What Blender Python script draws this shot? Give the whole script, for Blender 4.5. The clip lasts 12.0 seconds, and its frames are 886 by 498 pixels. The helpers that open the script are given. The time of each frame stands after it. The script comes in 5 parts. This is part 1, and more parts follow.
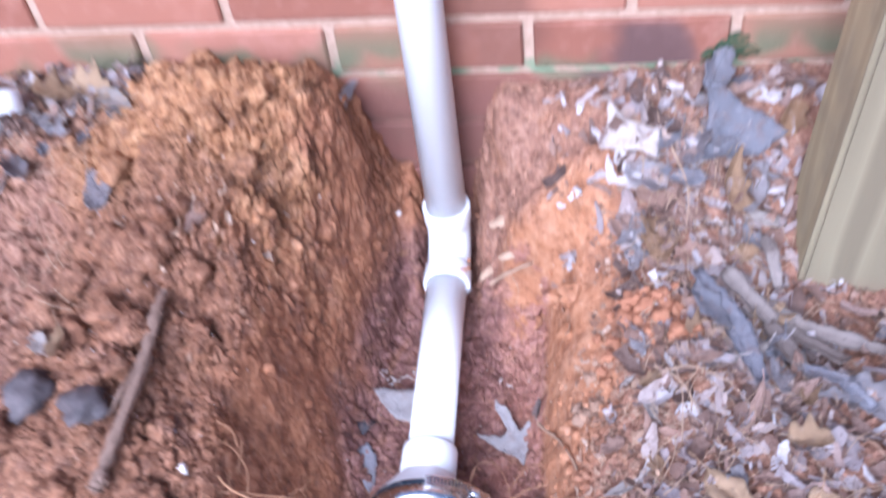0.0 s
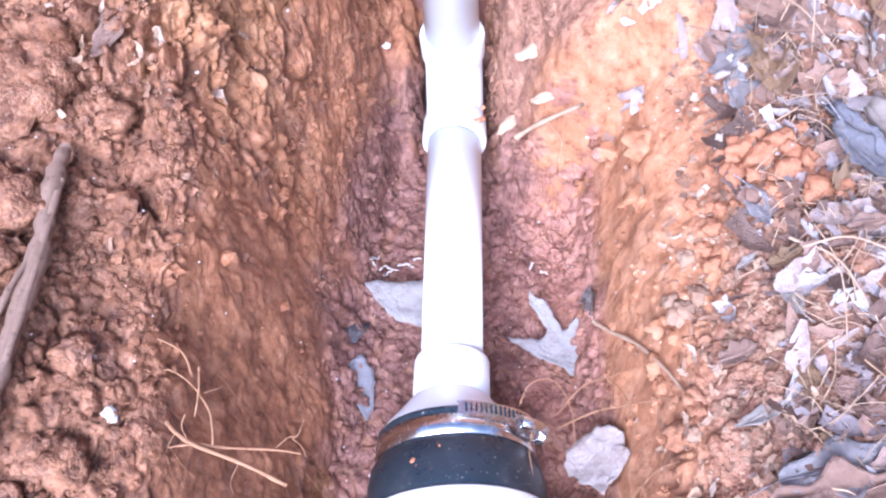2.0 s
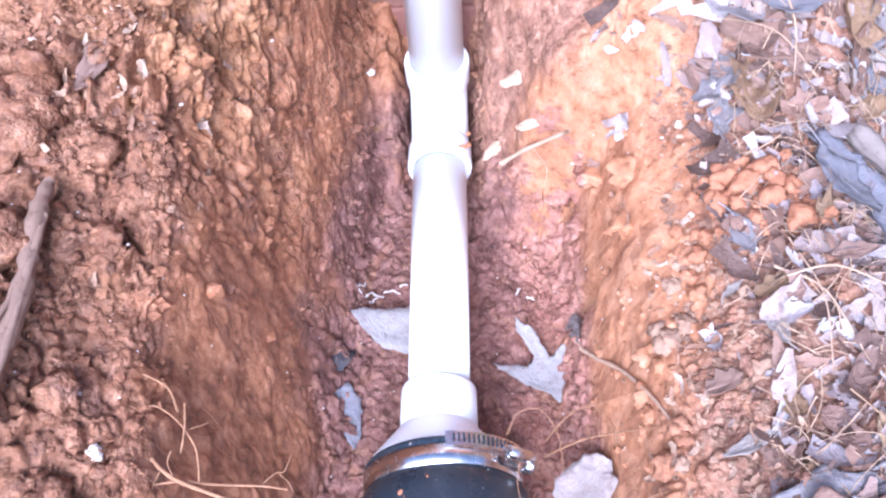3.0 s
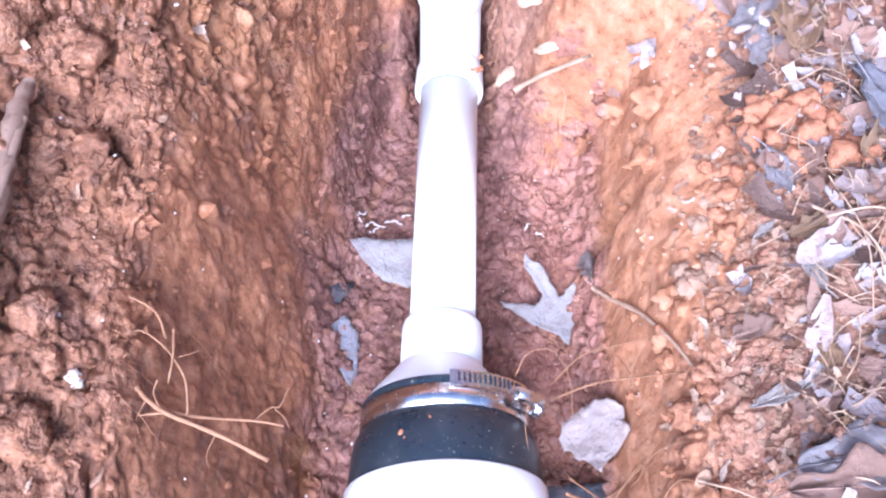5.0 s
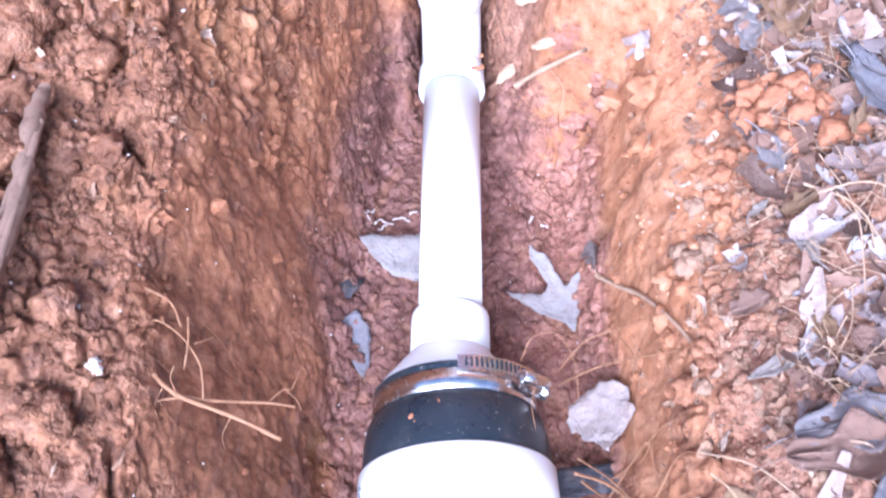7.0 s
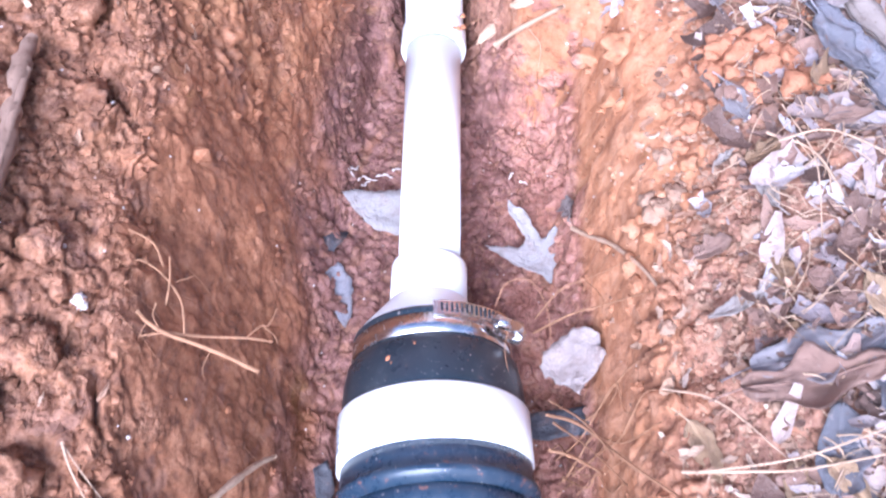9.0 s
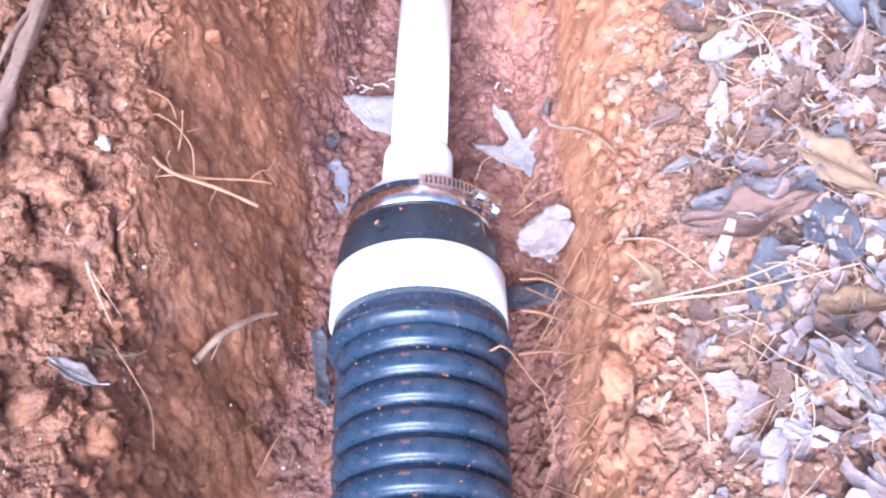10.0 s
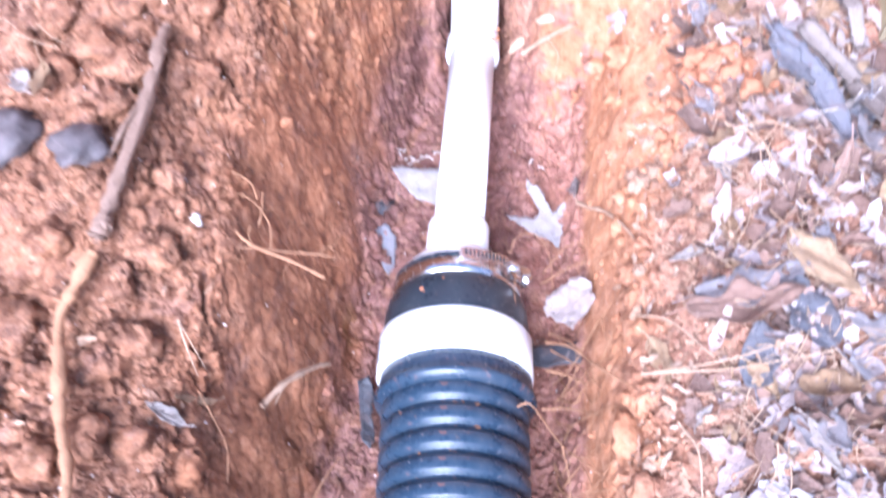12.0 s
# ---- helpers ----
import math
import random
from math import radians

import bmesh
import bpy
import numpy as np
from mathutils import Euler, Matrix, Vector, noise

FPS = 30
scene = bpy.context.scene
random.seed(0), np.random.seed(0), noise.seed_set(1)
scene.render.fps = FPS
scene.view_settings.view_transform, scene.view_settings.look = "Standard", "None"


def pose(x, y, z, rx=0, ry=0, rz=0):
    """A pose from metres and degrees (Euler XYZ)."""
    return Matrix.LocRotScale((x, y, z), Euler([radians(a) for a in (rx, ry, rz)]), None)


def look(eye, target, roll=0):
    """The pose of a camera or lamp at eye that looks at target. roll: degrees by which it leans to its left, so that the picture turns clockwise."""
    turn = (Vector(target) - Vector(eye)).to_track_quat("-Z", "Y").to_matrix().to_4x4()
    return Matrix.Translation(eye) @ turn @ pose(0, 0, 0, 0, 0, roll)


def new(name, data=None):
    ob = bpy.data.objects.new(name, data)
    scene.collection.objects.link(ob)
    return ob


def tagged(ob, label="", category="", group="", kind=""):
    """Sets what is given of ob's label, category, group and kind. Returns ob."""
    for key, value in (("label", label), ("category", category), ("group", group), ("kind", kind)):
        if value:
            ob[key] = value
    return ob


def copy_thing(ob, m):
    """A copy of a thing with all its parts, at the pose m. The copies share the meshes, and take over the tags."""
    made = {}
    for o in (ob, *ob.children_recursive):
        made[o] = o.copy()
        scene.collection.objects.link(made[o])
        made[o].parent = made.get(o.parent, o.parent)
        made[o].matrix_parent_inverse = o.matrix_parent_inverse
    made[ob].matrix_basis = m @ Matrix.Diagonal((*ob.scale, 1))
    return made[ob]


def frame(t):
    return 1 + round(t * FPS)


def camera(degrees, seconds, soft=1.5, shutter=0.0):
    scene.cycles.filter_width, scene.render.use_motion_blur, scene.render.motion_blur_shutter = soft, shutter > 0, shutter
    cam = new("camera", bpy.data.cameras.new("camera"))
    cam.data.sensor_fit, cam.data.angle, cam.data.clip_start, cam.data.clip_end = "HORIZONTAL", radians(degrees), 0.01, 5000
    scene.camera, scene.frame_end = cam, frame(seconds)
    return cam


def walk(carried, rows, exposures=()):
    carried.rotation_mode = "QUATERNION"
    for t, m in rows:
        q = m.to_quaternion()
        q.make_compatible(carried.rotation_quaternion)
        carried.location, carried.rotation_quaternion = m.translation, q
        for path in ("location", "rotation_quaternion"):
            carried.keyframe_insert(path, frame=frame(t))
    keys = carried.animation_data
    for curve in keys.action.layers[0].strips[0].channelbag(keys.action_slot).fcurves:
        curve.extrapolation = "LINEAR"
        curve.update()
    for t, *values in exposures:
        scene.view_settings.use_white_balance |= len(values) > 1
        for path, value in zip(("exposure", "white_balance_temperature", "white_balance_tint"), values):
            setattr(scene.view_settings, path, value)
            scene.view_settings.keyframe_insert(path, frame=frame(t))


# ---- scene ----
cam = camera(47.9, 12.0, soft=2.2, shutter=0.6)
PATH = [
    (0, (0.15, -0.541, 0.922), (-0.108, 0.783, -0.554), -8.3),
    (0.5, (0.097, -0.464, 0.754), (-0.059, 0.77, -0.813), -4.1),
    (1, (0.061, -0.43, 0.708), (-0.057, 0.704, -0.935), -3.1),
    (1.5, (0.037, -0.383, 0.686), (-0.045, 0.754, -0.957), -2.8),
    (2, (0.034, -0.378, 0.685), (-0.068, 0.778, -0.944), -5.0),
    (2.5, (0.038, -0.379, 0.69), (-0.044, 0.78, -0.938), -4.3),
    (2.7, (0.036, -0.371, 0.691), (-0.038, 0.809, -0.922), -4.3),
    (4.3, (0.030, -0.365, 0.670), (-0.037, 0.762, -0.980), -3.5),
    (4.5, (0.023, -0.357, 0.655), (-0.007, 0.753, -1.008), -1.4),
    (5, (0.016, -0.349, 0.647), (-0.029, 0.734, -1.034), -1.1),
    (5.5, (0.014, -0.34, 0.654), (-0.013, 0.766, -1.011), -0.6),
    (6, (0.013, -0.347, 0.662), (-0.057, 0.76, -1.003), -2.2),
    (6.5, (0.02, -0.346, 0.664), (-0.015, 0.778, -0.99), -2.2),
    (7, (0.026, -0.374, 0.655), (-0.056, 0.732, -1.009), -4.4),
    (7.5, (0.035, -0.38, 0.65), (-0.033, 0.722, -1.018), -3.6),
    (7.7, (0.040, -0.379, 0.654), (-0.037, 0.705, -1.025), -4.4),
    (9.3, (0.045, -0.427, 0.665), (-0.043, 0.647, -1.020), -4.5),
    (9.5, (0.051, -0.462, 0.672), (-0.061, 0.655, -0.983), -4.5),
    (10, (0.07, -0.525, 0.673), (-0.046, 0.552, -1.008), -5.3),
    (10.5, (0.081, -0.526, 0.697), (-0.054, 0.557, -0.98), -6.0),
    (11, (0.073, -0.527, 0.722), (-0.046, 0.569, -0.947), -4.6),
    (11.5, (0.069, -0.537, 0.716), (-0.062, 0.528, -0.972), -4.4),
    (12, (0.066, -0.556, 0.782), (-0.102, 0.562, -0.867), -5.1),
]
walk(cam, [(t, look(eye, target, roll)) for t, eye, target, roll in PATH], [(0, 0.64, 4850, 18), (0.4, 0.78, 4850, 18), (1.0, 1.02, 4850, 18), (2.5, 1.21, 4850, 18), (7.5, 1.18, 4850, 18), (9.5, 1.32, 4900, 18), (10.5, 1.46, 4900, 18), (11.5, 1.50, 4900, 18), (12, 1.56, 4900, 18)])

# ---- daylight: bright overcast sky, a wide weak sun over the left shoulder ----
world = bpy.data.worlds.new("overcast")
scene.world = world
world.use_nodes = True
wn, wl = world.node_tree.nodes, world.node_tree.links
sky = wn.new("ShaderNodeTexSky")
sky.sky_type, sky.sun_disc = "NISHITA", False
sky.sun_elevation, sky.sun_rotation = radians(42), radians(194)
sky.air_density, sky.dust_density, sky.ozone_density = 1.0, 5.0, 1.0
wl.new(sky.outputs["Color"], wn["Background"].inputs["Color"])
wn["Background"].inputs["Strength"].default_value = 0.11
sun = new("sun", bpy.data.lights.new("sun", "SUN"))
sun.data.energy, sun.data.angle, sun.data.color = 3.45, radians(44), (1.0, 0.98, 0.96)
sun.matrix_world = look((-0.50, -2.10, 1.95), (0, 0, 0))


# ---- materials ----
class Mat:
    """A principled material with short calls for its nodes."""

    def __init__(self, name, rough=0.7, metal=0.0, spec=0.5):
        self.m = bpy.data.materials.new(name)
        self.m.use_nodes = True
        self.n, self.l = self.m.node_tree.nodes, self.m.node_tree.links
        self.p = self.n["Principled BSDF"]
        self.p.inputs["Roughness"].default_value = rough
        self.p.inputs["Metallic"].default_value = metal
        self.p.inputs["Specular IOR Level"].default_value = spec
        self.tc = self.n.new("ShaderNodeTexCoord")
        self.place = None

    def noise(self, scale, detail=4.0, rough=0.6, space="Object", distort=0.0, stretch=None):
        t = self.n.new("ShaderNodeTexNoise")
        t.inputs["Scale"].default_value, t.inputs["Detail"].default_value = scale, detail
        t.inputs["Roughness"].default_value, t.inputs["Distortion"].default_value = rough, distort
        src = self.place or self.tc.outputs[space]
        if stretch:
            mp = self.n.new("ShaderNodeMapping")
            mp.inputs["Scale"].default_value = stretch
            self.l.new(src, mp.inputs["Vector"])
            src = mp.outputs["Vector"]
        self.l.new(src, t.inputs["Vector"])
        return t.outputs["Fac"]

    def crumble(self, scale):
        """Distance to the middle of each crumb, and a number of its own."""
        warp = self.n.new("ShaderNodeTexNoise")
        warp.inputs["Scale"].default_value = scale * 0.9
        src = self.place or self.tc.outputs["Object"]
        self.l.new(src, warp.inputs["Vector"])
        lean = self.n.new("ShaderNodeVectorMath")
        lean.operation = "MULTIPLY_ADD"
        self.l.new(warp.outputs["Color"], lean.inputs[0])
        lean.inputs[1].default_value = (0.9 / scale,) * 3
        self.l.new(src, lean.inputs[2])
        t = self.n.new("ShaderNodeTexVoronoi")
        t.inputs["Scale"].default_value = scale
        self.l.new(lean.outputs[0], t.inputs["Vector"])
        cut = self.n.new("ShaderNodeSeparateXYZ")
        self.l.new(t.outputs["Color"], cut.inputs[0])
        return t.outputs["Distance"], cut.outputs[0]

    def ramp(self, fac, *stops):
        r = self.n.new("ShaderNodeValToRGB")
        el = r.color_ramp.elements
        while len(el) < len(stops):
            el.new(0.5)
        for e, (pos, col) in zip(el, stops):
            e.position = pos
            e.color = (*col, 1) if len(col) == 3 else col
        self.l.new(fac, r.inputs["Fac"])
        return r.outputs["Color"]

    def mix(self, fac, a, b, how="MIX"):
        m = self.n.new("ShaderNodeMix")
        m.data_type, m.blend_type = "RGBA", how
        for sock, v in ((m.inputs[0], fac), (m.inputs[6], a), (m.inputs[7], b)):
            if isinstance(v, (int, float)):
                sock.default_value = v
            elif isinstance(v, tuple):
                sock.default_value = (*v, 1)
            else:
                self.l.new(v, sock)
        return m.outputs[2]

    def math(self, op, a, b=0.0):
        m = self.n.new("ShaderNodeMath")
        m.operation, m.use_clamp = op, False
        for sock, v in zip(m.inputs, (a, b)):
            if isinstance(v, (int, float)):
                sock.default_value = v
            else:
                self.l.new(v, sock)
        return m.outputs[0]

    def span(self, v, a, b):
        m = self.n.new("ShaderNodeMapRange")
        m.interpolation_type = "SMOOTHSTEP"
        self.l.new(v, m.inputs["Value"])
        m.inputs["From Min"].default_value, m.inputs["From Max"].default_value = a, b
        return m.outputs["Result"]

    def axes(self, space="Object"):
        s = self.n.new("ShaderNodeSeparateXYZ")
        self.l.new(self.place or self.tc.outputs[space], s.inputs[0])
        return s.outputs

    def island(self):
        return self.n.new("ShaderNodeNewGeometry").outputs["Random Per Island"]

    def one(self):
        return self.n.new("ShaderNodeObjectInfo").outputs["Random"]

    def colour(self, c):
        if isinstance(c, tuple):
            self.p.inputs["Base Color"].default_value = (*c, 1)
        else:
            self.l.new(c, self.p.inputs["Base Color"])
        return self

    def rough(self, r):
        self.l.new(r, self.p.inputs["Roughness"])
        return self

    def bump(self, h, strength=0.5, dist=0.002):
        b = self.n.new("ShaderNodeBump")
        b.inputs["Strength"].default_value, b.inputs["Distance"].default_value = strength, dist
        self.l.new(h, b.inputs["Height"])
        self.l.new(b.outputs["Normal"], self.p.inputs["Normal"])
        return self


def soil_material():
    """Red clay: dug face, damp bed with its purple shade painted in, ochre heap and orange shelf, brown earth under the
    litter.
    """
    a = Mat("red_clay", 0.7, spec=0.28)
    a.place = a.n.new("ShaderNodeNewGeometry").outputs["Position"]
    big, mid, fine = a.noise(14, 5), a.noise(60, 5, 0.7), a.noise(330, 4, 0.7)
    x, y, z = a.axes()
    wob = a.math("MULTIPLY", a.math("SUBTRACT", big, 0.5), 0.14)
    xx, yy = a.math("ADD", x, wob), a.math("ADD", y, wob)
    clay = a.ramp(mid, (0.32, (0.145, 0.058, 0.029)), (0.43, (0.245, 0.099, 0.048)), (0.53, (0.325, 0.138, 0.067)), (0.66, (0.45, 0.215, 0.115)))
    # damp bed clay; the trench's bluish shade is mixed into this purple
    damp_shaded = a.ramp(mid, (0.34, (0.105, 0.050, 0.042)), (0.5, (0.21, 0.100, 0.083)), (0.68, (0.36, 0.195, 0.165)))
    shelf = a.ramp(mid, (0.3, (0.29, 0.122, 0.058)), (0.48, (0.39, 0.178, 0.090)), (0.68, (0.48, 0.258, 0.150)))
    ochre = a.ramp(mid, (0.33, (0.13, 0.053, 0.022)), (0.48, (0.35, 0.165, 0.070)), (0.66, (0.54, 0.31, 0.155)))
    earth = a.ramp(mid, (0.3, (0.12, 0.058, 0.040)), (0.5, (0.27, 0.135, 0.090)), (0.72, (0.44, 0.26, 0.180)))
    bed = a.math("MULTIPLY", a.span(xx, -0.125, -0.08), a.span(xx, 0.105, 0.055))
    bed = a.math("MULTIPLY", bed, a.span(z, 0.07, 0.0))
    c = a.mix(bed, clay, damp_shaded)
    edge = a.math("ADD", a.math("ADD", x, a.math("MULTIPLY", wob, 0.16)), a.math("MULTIPLY", a.span(yy, 0.172, 0.212), 0.058))
    sh = a.math("MULTIPLY", a.math("MULTIPLY", a.span(edge, 0.117, 0.127), a.span(a.math("ADD", xx, a.math("MULTIPLY", a.span(yy, 0.0, -0.10), 0.034)), 0.205, 0.165)), a.span(yy, 0.245, 0.195))
    # shade below the shelf edge, painted as pinker clay
    shaded_pink = a.ramp(mid, (0.3, (0.17, 0.075, 0.054)), (0.48, (0.31, 0.142, 0.105)), (0.68, (0.43, 0.235, 0.185)))
    c = a.mix(a.math("MULTIPLY", a.span(xx, 0.045, 0.085), a.span(edge, 0.129, 0.115)), c, shaded_pink)
    c = a.mix(sh, c, shelf)
    hp = a.math("MULTIPLY", a.span(yy, 0.07, 0.15), a.span(xx, -0.10, -0.15))
    c = a.mix(a.math("MULTIPLY", hp, 0.85), c, ochre)
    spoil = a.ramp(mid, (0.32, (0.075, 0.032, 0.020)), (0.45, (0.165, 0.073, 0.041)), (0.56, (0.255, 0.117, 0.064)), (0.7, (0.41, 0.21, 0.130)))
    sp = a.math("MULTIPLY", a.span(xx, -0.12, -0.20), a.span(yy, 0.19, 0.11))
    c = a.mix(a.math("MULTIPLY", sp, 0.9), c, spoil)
    right = a.math("MAXIMUM", a.span(a.math("ADD", xx, a.math("MULTIPLY", a.span(yy, 0.0, -0.10), 0.03)), 0.160, 0.22), a.span(yy, 0.20, 0.25))
    right = a.math("MULTIPLY", right, a.span(x, 0.02, 0.04))
    c = a.mix(right, c, earth)
    c = a.mix(a.math("MULTIPLY", a.span(xx, -0.33, -0.40), 0.9), c, earth)
    c = a.mix(a.math("MAXIMUM", a.math("MAXIMUM", a.span(y, 0.42, 0.75), a.span(y, -1.5, -2.1)), a.span(x, -0.7, -1.2)), c, earth)
    # drier and wetter patches, smears down the cut faces, crumbs of other clay
    smear = a.noise(34, 5, 0.65, distort=0.5, stretch=(1.0, 0.8, 0.8))
    c = a.mix(a.math("MULTIPLY", a.span(smear, 0.54, 0.68), 0.35), c, (0.40, 0.185, 0.088))
    c = a.mix(a.math("MULTIPLY", a.span(smear, 0.44, 0.32), 0.38), c, (0.135, 0.050, 0.024))
    c = a.mix(a.math("MULTIPLY", a.span(a.noise(32, 6, 0.75), 0.6, 0.74), 0.3), c, (0.48, 0.26, 0.15))
    c = a.mix(a.math("MULTIPLY", a.span(fine, 0.56, 0.75), 0.22), c, (0.50, 0.27, 0.16))
    c = a.mix(a.math("MULTIPLY", a.span(a.noise(120, 3), 0.42, 0.30), 0.4), c, (0.085, 0.032, 0.018))
    c = a.mix(a.math("MULTIPLY", a.span(a.noise(17, 5, 0.65, distort=0.4), 0.36, 0.26), 0.45), c, (0.36, 0.19, 0.070))
    grey = a.math("MULTIPLY", a.span(a.noise(24, 5, 0.7, distort=0.8), 0.54, 0.66), a.span(xx, 0.10, 0.0))
    c = a.mix(a.math("MULTIPLY", grey, 0.38), c, (0.22, 0.125, 0.100))
    c = a.mix(a.math("MULTIPLY", a.span(a.noise(210, 3, 0.6), 0.64, 0.72), 0.4), c, (0.06, 0.028, 0.02))
    # crumbs: each a shade of its own, fewer on the planed faces
    lumps, shade = a.crumble(190)
    small, tint = a.crumble(430)
    cut = a.math("MULTIPLY", a.span(xx, -0.185, -0.155), a.span(xx, -0.09, -0.115))
    plain = a.math("MAXIMUM", a.math("MULTIPLY", cut, a.span(yy, 0.16, 0.10)), sh)
    crumbly = a.math("MULTIPLY", a.math("SUBTRACT", 1.0, a.math("MULTIPLY", plain, 0.75)), a.math("ADD", a.math("MULTIPLY", a.span(a.noise(19, 3), 0.40, 0.58), 0.65), 0.35))
    c = a.mix(a.math("MULTIPLY", a.span(shade, 0.62, 1.0), a.math("MULTIPLY", crumbly, 0.34)), c, (0.47, 0.255, 0.150))
    c = a.mix(a.math("MULTIPLY", a.span(shade, 0.34, 0.0), a.math("MULTIPLY", crumbly, 0.42)), c, (0.11, 0.045, 0.025))
    c = a.mix(a.math("MULTIPLY", a.span(tint, 0.7, 1.0), a.math("MULTIPLY", crumbly, 0.28)), c, (0.52, 0.31, 0.20))
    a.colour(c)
    wet = a.ramp(a.noise(90, 4), (0.35, (0.46,) * 3), (0.6, (0.85,) * 3))
    a.rough(a.mix(a.span(a.noise(420, 2, 0.5), 0.67, 0.70), wet, (0.10, 0.10, 0.10)))
    h = a.math("MULTIPLY", a.math("ADD", mid, a.math("MULTIPLY", fine, 0.45)), a.math("SUBTRACT", 1.0, a.math("MULTIPLY", plain, 0.5)))
    rounds = a.math("ADD", a.math("MULTIPLY", lumps, -0.75), a.math("MULTIPLY", small, -0.38))
    return a.bump(a.math("ADD", h, a.math("MULTIPLY", rounds, crumbly)), 0.6, 0.004).m


def clod_material(name, lo, hi):
    a = Mat(name, 0.75, spec=0.3)
    mid, fine = a.noise(90, 4), a.noise(420, 3)
    c = a.mix(a.island(), lo, hi)
    c = a.mix(a.math("MULTIPLY", a.span(mid, 0.45, 0.75), 0.4), c, (0.46, 0.23, 0.13))
    return a.colour(c).bump(a.math("ADD", mid, fine), 0.6, 0.002).m


def pvc_material():
    a = Mat("white_pvc", 0.32, spec=0.5)
    smear = a.noise(26, 5, 0.7)
    c = a.mix(a.math("MULTIPLY", a.span(smear, 0.6, 0.8), 0.35), (0.88, 0.90, 0.92), (0.72, 0.65, 0.59))
    return a.colour(c).bump(a.noise(300, 2), 0.05, 0.0005).m


def rubber_material(name, base, dusty, rough, clean=0.0):
    a = Mat(name, rough, spec=0.5)
    dust = a.noise(38, 6, 0.7)
    spots = a.noise(150, 3, 0.6)
    c = a.mix(a.math("MULTIPLY", a.span(dust, 0.45, 0.75), 0.32), base, dusty)
    c = a.mix(a.math("MULTIPLY", a.span(spots, 0.62 + clean, 0.72 + clean), 0.6), c, (0.30, 0.13, 0.08))
    c = a.mix(a.math("MULTIPLY", a.span(a.noise(420, 2, 0.5), 0.69, 0.74), 0.7), c, (0.42, 0.36, 0.33))
    a.rough(a.ramp(dust, (0.3, (rough - 0.06,) * 3), (0.8, (rough + 0.25,) * 3)))
    return a.colour(c).bump(a.noise(500, 3), 0.12, 0.0006).m


def steel_material():
    a = Mat("stainless_steel", 0.3, 1.0)
    c = a.ramp(a.noise(60, 4), (0.35, (0.62, 0.61, 0.61)), (0.7, (0.82, 0.82, 0.82)))
    a.rough(a.ramp(a.noise(90, 4), (0.3, (0.13,) * 3), (0.75, (0.36,) * 3)))
    return a.colour(c).m


def brick_material():
    a = Mat("red_brick", 0.85, spec=0.25)
    mid, fine = a.noise(30, 5), a.noise(240, 4, 0.7)
    c = a.ramp(a.one(), (0.0, (0.27, 0.112, 0.074)), (0.4, (0.35, 0.150, 0.098)), (0.7, (0.40, 0.185, 0.125)), (1.0, (0.16, 0.10, 0.095)))
    c = a.mix(a.math("MULTIPLY", a.span(mid, 0.45, 0.7), 0.4), c, (0.50, 0.25, 0.19))
    c = a.mix(a.math("MULTIPLY", a.span(fine, 0.62, 0.75), 0.5), c, (0.12, 0.05, 0.045))
    geo = a.n.new("ShaderNodeNewGeometry")
    s = a.n.new("ShaderNodeSeparateXYZ")
    a.l.new(geo.outputs["Position"], s.inputs[0])
    w = a.n.new("ShaderNodeTexNoise")
    w.inputs["Scale"].default_value = 9.0
    a.l.new(geo.outputs["Position"], w.inputs["Vector"])
    algae = a.math("MULTIPLY", a.span(w.outputs["Fac"], 0.46, 0.6), a.span(s.outputs[2], 0.335, 0.262))
    c = a.mix(a.math("MULTIPLY", algae, 0.75), c, (0.10, 0.16, 0.09))
    # an old soot stain low on the wall, and a brown band behind and right of the pipe
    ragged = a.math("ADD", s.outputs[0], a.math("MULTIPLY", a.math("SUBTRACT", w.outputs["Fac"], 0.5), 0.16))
    soot = a.math("MULTIPLY", a.math("MULTIPLY", a.span(ragged, 0.165, 0.195), a.span(ragged, 0.265, 0.235)), a.span(s.outputs[2], 0.315, 0.295))
    c = a.mix(a.math("MULTIPLY", soot, 0.72), c, (0.075, 0.058, 0.062))
    brown_band = a.math("MULTIPLY", a.span(ragged, -0.02, 0.03), a.span(ragged, 0.135, 0.09))
    c = a.mix(a.math("MULTIPLY", brown_band, 0.6), c, (0.13, 0.062, 0.045))
    dirt = a.math("MULTIPLY", a.span(s.outputs[2], 0.26, 0.2), 0.92)
    c = a.mix(dirt, c, (0.20, 0.09, 0.07))
    return a.colour(c).bump(a.math("ADD", mid, fine), 0.5, 0.002).m


def mortar_material():
    a = Mat("mortar", 0.9, spec=0.2)
    mid = a.noise(40, 5)
    c = a.ramp(a.noise(120, 4), (0.3, (0.40, 0.265, 0.19)), (0.7, (0.54, 0.385, 0.29)))
    x, y, z = a.axes()
    c = a.mix(a.math("MULTIPLY", a.span(mid, 0.4, 0.62), a.span(z, 0.29, 0.24)), c, (0.22, 0.29, 0.18))
    c = a.mix(a.math("MULTIPLY", a.span(z, 0.25, 0.2), 0.93), c, (0.20, 0.095, 0.073))
    return a.colour(c).bump(a.noise(260, 4), 0.6, 0.002).m


